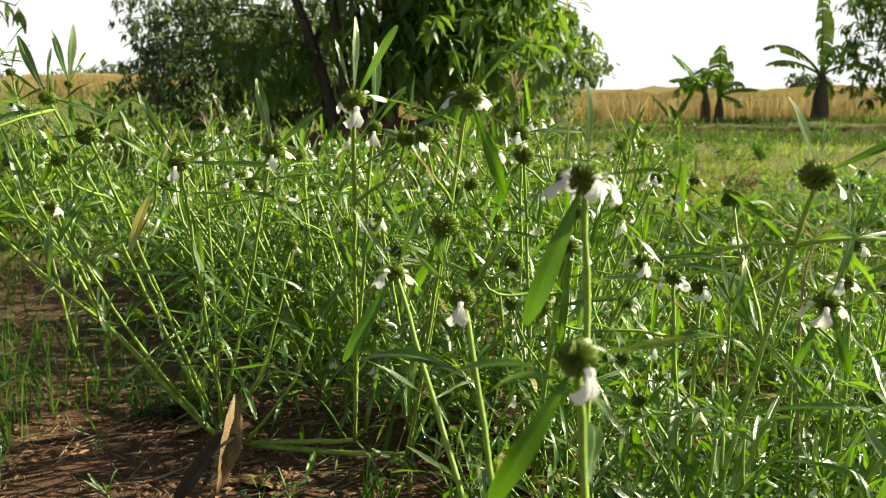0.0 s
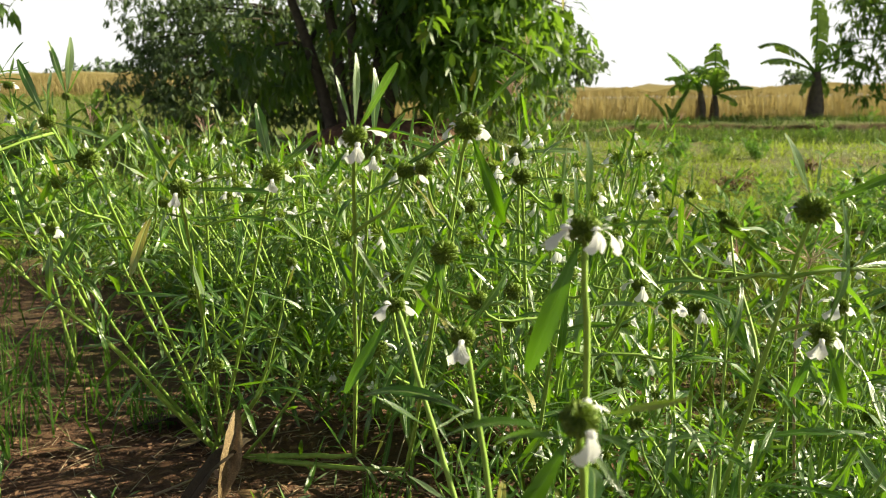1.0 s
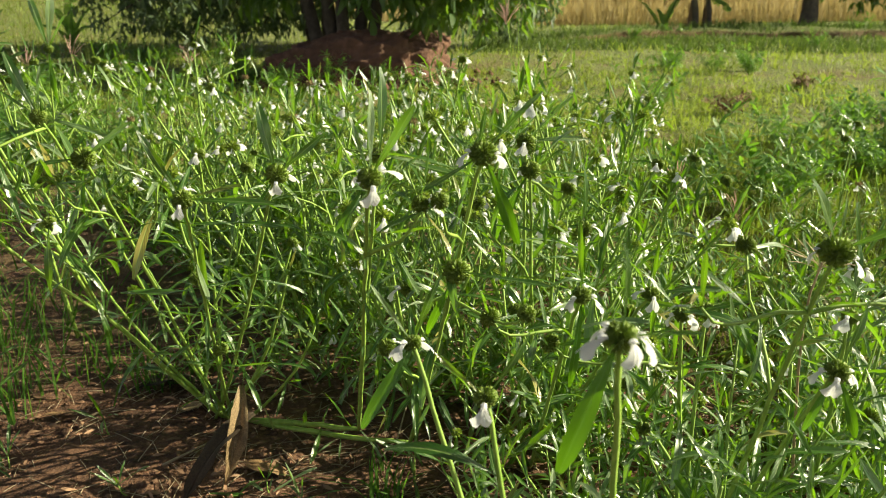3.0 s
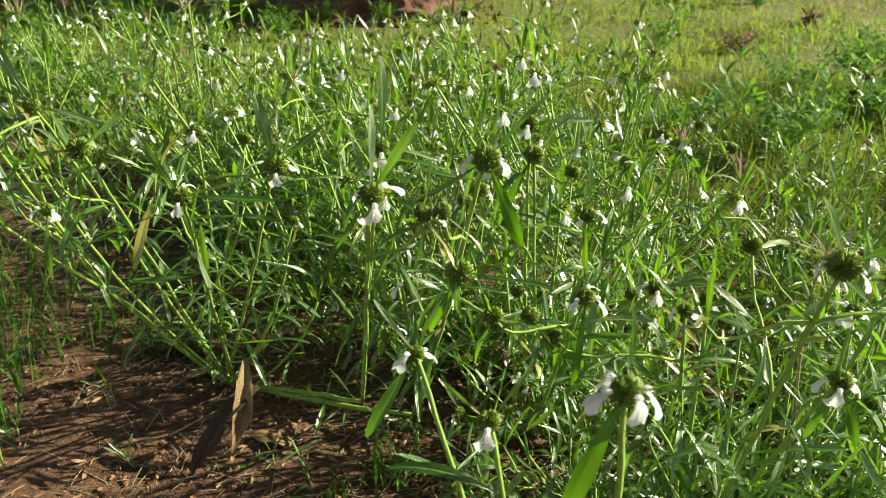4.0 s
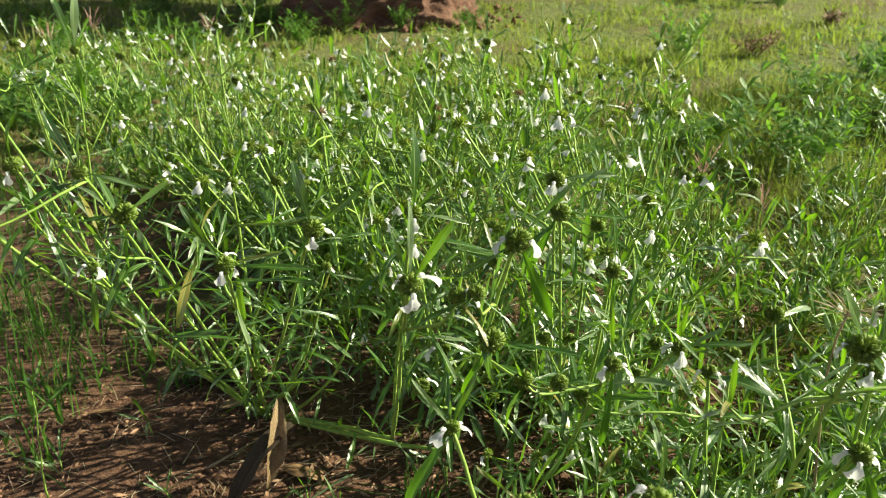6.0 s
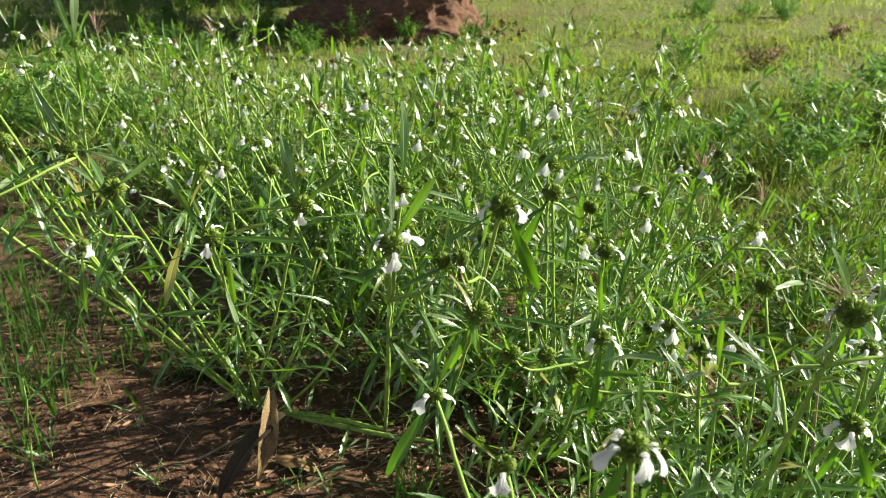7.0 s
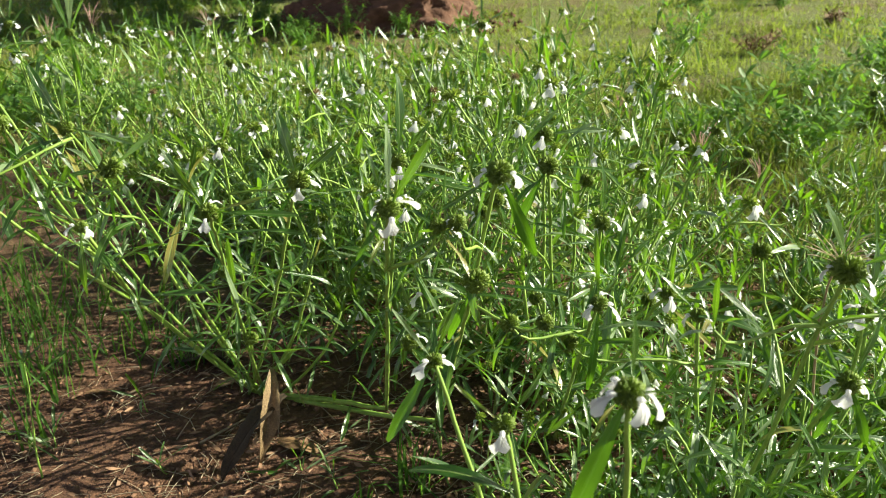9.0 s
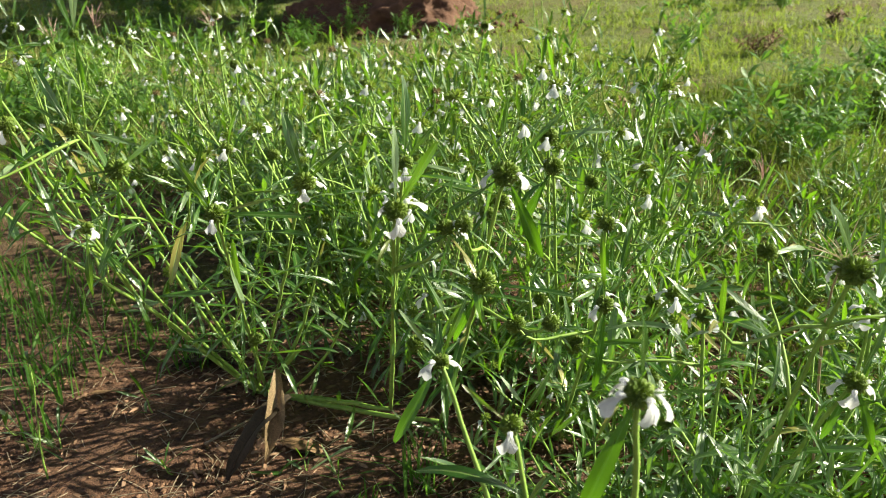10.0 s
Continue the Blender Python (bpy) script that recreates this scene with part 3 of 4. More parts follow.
named_herb(17, (0.29, 0.58), [
    ((0.265, 0.50, 0.262), 0.0080, 3, 0.5, ((5, 0.05, 1.0), (70, 0.045, 0.9))),
    ((0.300, 0.56, 0.275), 0.0080, 3, 0.5, ((-10, 0.05, 0.9), (60, 0.05, 0.9), (25, 0.04, 0.9)))],
    "leafy green herb crowded with white flowers", [(0.31, 0.50, 0.19), (0.35, 0.60, 0.2), (0.26, 0.56, 0.2)])
named_herb(5, (0.07, 0.33), [
    ((0.058, 0.270, 0.351), 0.0086, 4, 0.6, ((202, 0.055, 1.5), (2, 0.032, 0.9), (80, 0.025, 0.7))),
    ((0.017, 0.342, 0.291), 0.0078, 1, 0.5, ((-45, 0.03, 0.8), (35, 0.035, 0.9))),
    ((-0.017, 0.408, 0.289), 0.0070, 2, 0.75, ((212, 0.055, 1.4), (20, 0.04, 0.8), (-30, 0.04, 0.7))),
    ((0.046, 0.205, 0.308), 0.0080, 2, 0.5, ((210, 0.05, 1.5), (75, 0.03, 0.7)))],
    "short green herb with drooping white flowers", [(0.10, 0.35, 0.13), (0.08, 0.39, 0.14)], 0.3, side=0.0)
named_herb(6, (0.10, 0.80), [
    ((0.291, 0.910, 0.287), 0.0088, 2, 0.4, ((0, 0.03, 0.8), (212, 0.05, 0.9))),
    ((0.226, 0.825, 0.298), 0.0095, 2, 0.5, ((-20, 0.03, 0.8), (40, 0.03, 0.8)))], "slender green herb with small white flowers")

named_herb(8, (-0.53, 1.12), [
    ((-0.490, 1.08, 0.405), 0.0085, 0, 0.5, ((-10, 0.075, 1.2), (14, 0.08, 1.2), (35, 0.05, 1.0), (178, 0.07, 1.0))),
    ((-0.550, 1.05, 0.420), 0.0085, 2, 0.5, ((-20, 0.04, 0.8), (15, 0.035, 0.8))),
    ((-0.565, 1.08, 0.380), 0.0085, 3, 0.5, ((-50, 0.04, 0.8), (60, 0.05, 0.9)))], "tall green herb with long upright leaves")
named_herb(9, (-0.36, 1.30), [
    ((-0.403, 1.424, 0.391), 0.0085, 2, 0.5, ((20, 0.05, 0.9), (-40, 0.03, 0.8))),
    ((-0.310, 1.16, 0.347), 0.0100, 2, 0.5, ((-15, 0.04, 0.8), (120, 0.05, 0.9))),
    ((-0.182, 1.143, 0.290), 0.0100, 1, 0.5, ((80, 0.04, 0.8), (190, 0.05, 0.9)))], "green herb with white flowers and spiky heads")
named_herb(10, (-0.03, 1.32), [
    ((-0.145, 1.286, 0.292), 0.0105, 1, 0.5, ((30, 0.04, 0.8), (-70, 0.04, 0.8))),
    ((0.046, 1.295, 0.371), 0.0105, 3, 0.5, ((0, 0.045, 0.8), (60, 0.04, 0.8)))], "green herb with white flowers and spiky heads")
named_herb(11, (0.26, 1.58), [
    ((0.272, 1.558, 0.264), 0.0105, 3, 0.5, ((-10, 0.04, 0.8), (70, 0.04, 0.8)))], "slender green herb with small white flowers")
named_herb(12, (0.70, 1.38), [
    ((0.713, 1.364, 0.253), 0.0095, 3, 0.5, ((0, 0.035, 0.8), (50, 0.04, 0.8), (-60, 0.04, 0.9)))], "slender green herb with small white flowers")

# ---- flowering herbs behind: a few grown kinds, copied over the patch ----
FAR = []
for k in range(7):
    h = Herb(100 + k)
    h.small, h.bloom = 0.85, 1.32
    tall = h.r.uniform(0.29, 0.345)
    for i in range(h.r.choice((5, 6, 7))):
        a, s = h.r.uniform(0, 6.28), h.r.uniform(0.05, 0.19)
        h.branch((0, 0, -0.004), (math.cos(a) * s, math.sin(a) * s, tall * h.r.uniform(0.72, 1.0)), 0.0022, 0.22, h.r.choice((1, 1, 2, 2, 3)), h.r.random() < 0.85, h.r.uniform(0.0115, 0.0145), h.r.choice((1, 1, 2, 2, 3)), 0.14, 0, 0.5, 0.72, crown_len=0.044, end_up=0.5, dry=h.r.random() < 0.05)
    FAR.append(realise(h, "bushy green herb with white flowers in a dense patch", False))
LUSH = []
for k in range(3):
    h = Herb(200 + k)
    h.small = 1.12
    for i in range(6):
        a, s = h.r.uniform(0, 6.28), h.r.uniform(0.06, 0.17)
        h.branch((0, 0, -0.004), (math.cos(a) * s, math.sin(a) * s, h.r.uniform(0.08, 0.17)), 0.0019, 0.12, 2, h.r.random() < 0.4, 0.010, 2, 0.3, 0, 0.5, 0.85)
    LUSH.append(realise(h, "low leafy green herb with a few white flowers", False))
LOW = []
for k in range(3):
    h = Herb(250 + k)
    h.small = 0.95
    for i in range(7):
        a, s = h.r.uniform(0, 6.28), h.r.uniform(0.03, 0.12)
        h.branch((0, 0, -0.004), (math.cos(a) * s, math.sin(a) * s, h.r.uniform(0.06, 0.13)), 0.0016, 0.15, 1, k == 0 and i == 0, 0.008, 2, 0.3, 0, 0.5, 0.8)
    LOW.append(realise(h, "low young green herb mixed with the grass", False))


def inside(x, y, poly):
    c, n = False, len(poly)
    for i in range(n):
        (x1, y1), (x2, y2) = poly[i], poly[(i + 1) % n]
        if (y1 > y) != (y2 > y) and x < (x2 - x1) * (y - y1) / (y2 - y1) + x1:
            c = not c
    return c


def scatter(poly, gap, seed, tries=6000):
    r = random.Random(seed)
    xs, ys = [p[0] for p in poly], [p[1] for p in poly]
    out = []
    for _ in range(tries):
        x, y = r.uniform(min(xs), max(xs)), r.uniform(min(ys), max(ys))
        if inside(x, y, poly) and all((x - a) ** 2 + (y - b) ** 2 > gap * gap for a, b in out):
            out.append((x, y))
    return out


used = set()


def plant_out(kinds, spots, seed, lo=0.85, hi=1.12):
    r = random.Random(seed)
    for x, y in spots:
        src = r.choice(kinds)
        s = r.uniform(lo, hi)
        m = pose(x, y, gz(x, y), r.uniform(-5, 5), r.uniform(-5, 5), r.uniform(0, 360))
        if src.name not in used:
            used.add(src.name)
            src.matrix_basis = m @ Matrix.Diagonal((s, s, s, 1))
        else:
            copy_thing(src, m).scale = (s, s, s)


PATCH = [(-0.15, 0.95), (-0.31, 1.17), (-0.54, 1.60), (-0.84, 1.95), (-1.05, 2.25), (-0.55, 2.05), (0.2, 1.8), (0.3, 1.5), (0.3, 1.05), (0.2, 0.85), (0.0, 0.80)]
plant_out(LUSH, [(0.15, 0.72), (0.05, 0.90), (-0.13, 0.95), (0.13, 0.86), (-0.04, 0.96), (0.19, 0.78)], 21, 0.85, 1.1)
plant_out(LUSH, [(0.10, 0.46), (0.13, 0.57), (0.085, 0.52), (0.15, 0.50), (0.12, 0.41)], 22, 0.75, 0.95)
plant_out(FAR, [p for i, p in enumerate(scatter(PATCH, 0.094, 5)) if p[0] > -0.3 or i % 3], 6)
plant_out(FAR, [(0.78, 1.30), (0.95, 1.42), (0.66, 1.18)], 8, 0.6, 0.75)
plant_out(LUSH, scatter([(0.14, 0.40), (0.13, 0.62), (0.30, 0.74), (0.50, 0.75), (0.42, 0.42), (0.24, 0.30)], 0.08, 9), 10, 0.65, 0.9)
plant_out(LOW, scatter([(0.20, 0.84), (0.50, 0.78), (0.62, 1.3), (0.34, 1.35)], 0.16, 15), 16, 0.9, 1.3)
plant_out(LOW, scatter([(0.48, 0.9), (0.58, 1.9), (1.6, 2.0), (1.4, 1.1)], 0.25, 11), 12, 0.75, 1.15)
plant_out(LOW, scatter([(-0.15, 0.99), (-0.33, 1.22), (-0.55, 1.6), (-0.75, 1.8), (-0.4, 1.6), (0.0, 1.1)], 0.11, 13), 14, 1.2, 1.6)


# ---- meadow ----
def blade_field(name, n, spots, height, width, seed, material, lean=0.5):
    """n grass blades of three levels each; spots(rng, n) gives x and y, height and width are functions of y."""
    g = np.random.default_rng(seed)
    x, y = spots(g, n)
    n = len(x)
    z = ground_z(x, y) - 0.004
    hgt, wid = height(g, x, y), width(g, x, y)
    a, b = g.uniform(0, 2 * np.pi, n), g.uniform(0, 2 * np.pi, n)
    ln = np.abs(g.normal(0, lean, n))
    dx, dy = np.cos(a) * ln, np.sin(a) * ln
    sx, sy = np.cos(b) * wid, np.sin(b) * wid
    v = np.zeros((n, 5, 3))
    for k, (s, w, out) in enumerate(((0, 1, 0), (0, -1, 0), (0.55, 0.8, 0.3), (0.55, -0.8, 0.3), (1.0, 0, 1.0))):
        v[:, k, 0] = x + dx * hgt * out + sx * w * 0.5
        v[:, k, 1] = y + dy * hgt * out + sy * w * 0.5
        v[:, k, 2] = z + hgt * s * (1 - 0.35 * np.minimum(ln, 1.5) * out)
    uv = np.array([(0, 0), (1, 0), (0.1, 0.5), (0.9, 0.5), (0.5, 1.0)])
    return blades_mesh(name, v, uv, [(0, 1, 3, 2), (2, 3, 4)], material)


def meadow_spots(g, n):
    d = 1.0 / g.uniform(1 / 16.0, 1 / 1.7, n)
    x = g.uniform(-0.75, 0.85, n) * d
    y = d * 1.02
    clump = np.sin(x * 7 + 1.3 * np.sin(y * 3)) * np.sin(y * 5 + x * 2) + 0.6 * np.sin(x * 2.3 - y * 1.7)
    keep = (grassy(x, y) > g.uniform(0.15, 0.9, n)) & (clump + g.uniform(-1.4, 1.4, n) > -0.45)
    keep &= ~((x > -1.3) & (x < 0.22) & (y < 1.75) & (y > 0.8) & (g.uniform(0, 1, n) < 0.7))
    return x[keep], y[keep]


meadow = blade_field("meadow_grass", 110000, meadow_spots, lambda g, x, y: g.uniform(0.010, 0.050, len(x)) * (1 + 0.05 * y) * (0.35 + 1.5 * hummock(x, y)), lambda g, x, y: 0.0020 + 0.0008 * y * g.uniform(0.6, 1.3, len(x)), 3, GRASS, 1.25)
tagged(new("meadow_grass", meadow), "short sunlit green and yellowish meadow grass", "grass", kind="stuff")


def cover_spots(g, n):
    x, y = meadow_spots(g, n)
    keep = np.sin(x * 3.1 + np.sin(y * 2.2)) * np.sin(y * 2.7 + 0.6 * x) + g.uniform(-0.9, 0.9, len(x)) > 0
    return x[keep], y[keep]


cover = blade_field("creeping_cover", 120000, cover_spots, lambda g, x, y: g.uniform(0.008, 0.024, len(x)) * (1 + 0.05 * y) * (0.5 + 1.2 * hummock(x, y)), lambda g, x, y: 0.0055 + 0.0015 * y * g.uniform(0.5, 1.3, len(x)), 13, COVER, 2.2)
tagged(new("creeping_cover", cover), "low creeping green leaves matted over the meadow", "ground cover", kind="stuff")


def rough_spots(poly):
    def spots(g, n):
        xs, ys = np.array([p[0] for p in poly]), np.array([p[1] for p in poly])
        x, y = g.uniform(xs.min(), xs.max(), n), g.uniform(ys.min(), ys.max(), n)
        keep = np.array([inside(a, b, poly) for a, b in zip(x, y)])
        clump = np.sin(x * 23 + 2 * np.sin(y * 11)) * np.sin(y * 19 + x * 5)
        keep &= clump + g.uniform(-1, 1, n) > -0.3
        return x[keep], y[keep]
    return spots


weedy = blade_field("weedy_grass", 44000, rough_spots([(0.24, 0.62), (0.34, 1.0), (0.32, 1.7), (-0.2, 1.9), (0.3, 2.6), (1.6, 2.6), (1.5, 1.0), (0.7, 0.6)]), lambda g, x, y: g.uniform(0.025, 0.095, len(x)) * (0.4 + 1.2 * hummock(x * 1.6, y * 1.6)), lambda g, x, y: g.uniform(0.0016, 0.0040, len(x)), 4, FIELD_GRASS, 1.0)
tagged(new("weedy_grass", weedy), "rank uneven green grass beside the herbs", "grass", kind="stuff")
left_field = blade_field("tall_grass", 34000, rough_spots([(-1.2, 2.0), (-2.2, 2.3), (-7, 6), (-12, 16.5), (-3.0, 16.5), (-1.4, 4.5)]), lambda g, x, y: g.uniform(0.06, 0.17, len(x)), lambda g, x, y: g.uniform(0.004, 0.010, len(x)), 5, FIELD_GRASS, 0.6)
tagged(new("tall_grass", left_field), "tall soft green grass towards the field", "grass", kind="stuff")


def bank_line(x):
    return 9.2 - 0.09 * (x - 3) - 0.15 * np.sin(x * 1.7)


def earth_bank():
    """A low worn step of earth before the field: a steep crumbling face and a grassy top that falls away behind."""
    xs = np.linspace(0.9, 12, 240)
    profile = [(-0.10, -0.02, 0.8), (-0.03, 0.012, 0.6), (0.0, 0.05, 0.3), (0.015, 0.075, 0.5), (0.07, 0.09, 1), (0.4, 0.10, 1), (1.0, 0.08, 1), (2.4, -0.03, 1)]
    v, kind = [], []
    for x in xs:
        fade = min(1.0, (x - 0.9) / 1.2)
        for k, (dy, h, top) in enumerate(profile):
            y = float(bank_line(x)) + dy + (0.06 * noise.noise(Vector((x * 3.1, k * 0.2, 4))) if k < 5 else 0)
            lump = 1 + 0.35 * noise.noise(Vector((x * 2.3, dy, 9)))
            v.append((x, y, gz(x, y) + (h * fade * lump if h > 0 else h)))
            kind.append(top)
    m = len(profile)
    b = Build()
    b.add(v, [(i * m + k, (i + 1) * m + k, (i + 1) * m + k + 1, i * m + k + 1) for i in range(len(xs) - 1) for k in range(m - 1)])
    me = b.mesh("earth_bank", GROUND)
    me.attributes.new("grassy", "FLOAT", "POINT").data.foreach_set("value", np.array(kind, dtype=np.float32))
    tagged(new("earth_bank", me), "low worn bank of brown earth topped by grass", "bank", kind="structure")


earth_bank()


def bank_spots(poly):
    inner = rough_spots(poly)

    def spots(g, n):
        x, y = inner(g, n)
        off = y - bank_line(x)
        keep = (off < -0.12) | (off > 0.05) | (g.uniform(0, 1, len(x)) < 0.6)
        return x[keep], y[keep]
    return spots


bank = blade_field("bank_grass", 36000, bank_spots([(0.3, 7.2), (0.6, 9.8), (3.5, 10.4), (9, 10.3), (9, 7.4), (4, 7.0)]), lambda g, x, y: g.uniform(0.02, 0.11, len(x)) + 0.11 * ((y > bank_line(x)) & (y < bank_line(x) + 1.3)), lambda g, x, y: g.uniform(0.007, 0.016, len(x)), 6, BANK_GRASS, 0.7)
tagged(new("bank_grass", bank), "dark green grass along the low earth bank", "grass", kind="stuff")


def grass_tuft(x, y, n, hgt, spread, seed):
    def spots(gg, k):
        return gg.normal(0, spread, k), gg.normal(0, spread, k)
    me = blade_field("grass_tuft", n, spots, lambda q, a, b: q.uniform(0.3, 0.85, len(a)) * hgt, lambda q, a, b: q.uniform(0.0018, 0.0038, len(a)), seed, TUFT_GRASS, 0.7)
    thing("grass_tuft", "fine dark green grass tuft on bare soil", "grass tuft", "grass tufts", kind="stuff", m=pose(x, y, gz(x, y) - gz(0, 0)), data=me)


for i, (x, y, n, hgt, s) in enumerate([(-0.52, 0.90, 60, 0.16, 0.030), (-0.43, 0.98, 45, 0.13, 0.035), (-0.60, 1.05, 80, 0.16, 0.05), (-0.36, 0.94, 40, 0.10, 0.02), (-0.47, 0.76, 12, 0.13, 0.008), (-0.70, 0.92, 50, 0.14, 0.05), (-0.05, 0.66, 26, 0.09, 0.012), (-0.30, 0.99, 40, 0.10, 0.02), (-0.75, 1.18, 90, 0.16, 0.06), (-0.9, 1.45, 80, 0.15, 0.07), (-0.62, 1.28, 50, 0.12, 0.05), (-1.05, 1.7, 90, 0.16, 0.08), (-0.10, 0.63, 12, 0.07, 0.008)]):
    grass_tuft(x, y, n, hgt, s, 60 + i)


# ---- litter on the soil ----
def grit():
    r = random.Random(8)
    b = Build()
    base = np.array([(1, 0, 0), (0, 1, 0), (-1, 0, 0), (0, -1, 0), (0, 0, 0.8), (0.6, 0.6, 0.4), (-0.6, 0.5, 0.45)])
    faces = [(0, 5, 4), (5, 1, 4), (1, 6, 4), (6, 2, 4), (2, 3, 4), (3, 0, 4), (0, 1, 5), (1, 2, 6)]
    for _ in range(12000):
        x, y = r.uniform(-1.1, 0.45), 0.45 + abs(r.gauss(0, 0.42))
        s = 0.0009 + 0.0034 * r.random() ** 3
        a = r.uniform(0, 6.28)
        m = np.array([[math.cos(a), -math.sin(a), 0], [math.sin(a), math.cos(a), 0], [0, 0, r.uniform(0.5, 1)]])
        v = (base + np.array([[r.uniform(-0.25, 0.25) for _ in range(3)] for _ in range(7)])) @ m.T * s + (x, y, gz(x, y) + 0.0005)
        b.add(v, faces)
    tagged(new("soil_grit", b.mesh("soil_grit", GRIT, False)), "loose reddish grit and crumbs of soil", "gravel", kind="stuff")


def litter():
    r = random.Random(9)
    b = Build()
    for _ in range(1700):
        x, y = r.uniform(-0.8, 0.35), 0.5 + abs(r.gauss(0, 0.33))
        a, ln = r.uniform(0, 6.28), r.uniform(0.008, 0.05)
        p = Vector((x, y, gz(x, y) + 0.002))
        d = Vector((math.cos(a), math.sin(a), r.uniform(-0.05, 0.12))) * ln
        tube(b, [p, p + d * 0.5 + Vector((0, 0, 0.001)), p + d], r.uniform(0.0003, 0.0008), 0.0003, 4, False)
    tagged(new("dry_litter", b.mesh("dry_litter", STRAW)), "broken dry stalks strewn on the soil", "litter", kind="stuff")


def crumbled_leaves():
    r = random.Random(19)
    es = []
    for _ in range(1900):
        x, y = r.uniform(-0.9, 0.4), 0.5 + abs(r.gauss(0, 0.36))
        a, ln = r.uniform(0, 6.28), r.uniform(0.004, 0.018)
        es.append((frame_from(Vector((x, y, gz(x, y) + 0.003)), Vector((math.cos(a), math.sin(a), r.uniform(-0.1, 0.35))), roll=r.uniform(-0.8, 0.8), sx=ln * 2.2, sy=ln, sz=ln), r.randrange(6)))
    tagged(new("crumbled_leaves", joined(es, LEAVES_LOW).mesh("crumbled_leaves", LITTER_LEAF)), "crumbled brown leaves scattered on the soil", "litter", kind="stuff")


grit()
litter()
crumbled_leaves()


def dead_leaf(name, label, base, along, length, width, bend, fold, seed, up=Vector((0, 0, 1)), roll=0.0, material=DEAD_LEAF):
    v, f, uv = leaf_arrays(14, 7, width / length, bend, fold, 0.03, 0.5, seed, 0.5, 0.7)
    n = len(v)
    v2 = np.concatenate([v, v - (0, 0, 0.006)])
    f2 = f + [tuple(i + n for i in reversed(q)) for q in f]
    b = Build()
    b.add(v2 + np.random.default_rng(seed).normal(0, 0.003, v2.shape), f2, np.concatenate([uv, uv]))
    ob = thing(name, label, "dead leaf", "dead leaves", m=frame_from(Vector(base), Vector(along), up, roll, length, length, length), data=b.mesh("dead_leaf", material))
    rib = Build()
    tube(rib, [Vector(q) + Vector((0, 0, 0.002)) for q in v[3::7]], 0.016, 0.005, 5)
    part("midrib", rib.mesh("midrib", material), ob)
    stalk = Build()
    tube(stalk, [(0, 0.01, 0), (0.01, -0.06, -0.01), (0.0, -0.12, -0.03)], 0.014, 0.011, 5)
    part("leaf_stalk", stalk.mesh("leaf_stalk", material), ob)
    return ob


dead_leaf("dead_leaf", "curled dry tan leaf propped against stems", (-0.212, 0.700, gz(-0.212, 0.700) + 0.004), (0.030, 0.02, 0.095), 0.10, 0.019, 0.45, 0.9, 3, Vector((0.7, -0.7, 0.1)), 0.2, TAN_LEAF)
dead_leaf("dead_leaf", "dark curled dry leaf leaning on the soil", (-0.243, 0.680, gz(-0.243, 0.680) + 0.002), (0.052, 0.035, 0.088), 0.105, 0.028, 0.6, 0.5, 4, Vector((-0.4, -0.8, 0.4)), 0.1, DARK_LEAF)
dead_leaf("dead_leaf", "flat dark brown leaf on the soil", (-0.20, 0.735, gz(-0.20, 0.735) + 0.008), (0.9, -0.2, -0.03), 0.055, 0.03, 0.3, 0.2, 5)
# stands in for a shadowed hollow in the soil, built as a dark leaf
dead_leaf("dead_leaf", "dark curled leaf put in for a shaded hollow", (-0.37, 0.93, gz(-0.37, 0.93) + 0.006), (0.9, 0.1, 0.1), 0.10, 0.05, 0.9, 0.5, 6, material=DARK_LEAF)
dead_leaf("dead_leaf", "dry tan leaf lying under the herb", (-0.30, 0.86, gz(-0.30, 0.86) + 0.006), (0.7, 0.5, 0.05), 0.06, 0.028, 0.5, 0.4, 7, material=TAN_LEAF)
dead_leaf("dead_leaf", "small rusty leaf on bare soil", (-0.46, 0.865, gz(-0.46, 0.865) + 0.005), (0.9, 0.2, 0.02), 0.035, 0.014, 0.3, 0.3, 8)


def chip():
    bm = bmesh.new()
    bmesh.ops.create_icosphere(bm, subdivisions=2, radius=0.009)
    for v in bm.verts:
        v.co = Vector((v.co.x, v.co.y * 0.5, v.co.z * 0.22)) * (1 + 0.12 * noise.noise(v.co * 300))
    me = bpy.data.meshes.new("pale_chip")
    bm.to_mesh(me)
    bm.free()
    me.materials.append(PALE)
    thing("pale_chip", "pale flat chip lying on the soil", "stone chip", m=pose(-0.155, 0.66, gz(-0.155, 0.66) + 0.001, 0, 0, 10), data=me)


chip()


def stick(pts, r0, label):
    b = Build()
    tube(b, pts, r0, r0 * 0.5, 6)
    thing("dry_stick", label, "stick", "dry sticks", data=b.mesh("dry_stick", STRAW))


stick([(-0.285, 0.745, gz(-0.285, 0.745) + 0.003), (-0.255, 0.775, gz(-0.255, 0.775) + 0.005), (-0.235, 0.80, gz(-0.235, 0.80) + 0.004)], 0.0016, "thin pale dry stalk on the soil")
stick([(-0.07, 0.73, gz(-0.07, 0.73) + 0.002), (-0.045, 0.77, 0.02), (-0.03, 0.82, 0.055)], 0.0012, "thin dry twig leaning from the soil")


# ---- small seedlings on the soil ----
def seedling(x, y, tall, leaves, seed):
    h = Herb(seed)
    h.branch((0, 0, -0.003), (h.r.uniform(-0.02, 0.02), h.r.uniform(-0.02, 0.02), tall), 0.0012, 0.3, 0, False, side=0.0, leafy=leaves)
    root = realise(h, "small green seedling standing on bare soil", True, pose(x, y, gz(x, y), 0, 0, seed * 50), "seedlings")
    root.name = "seedling"


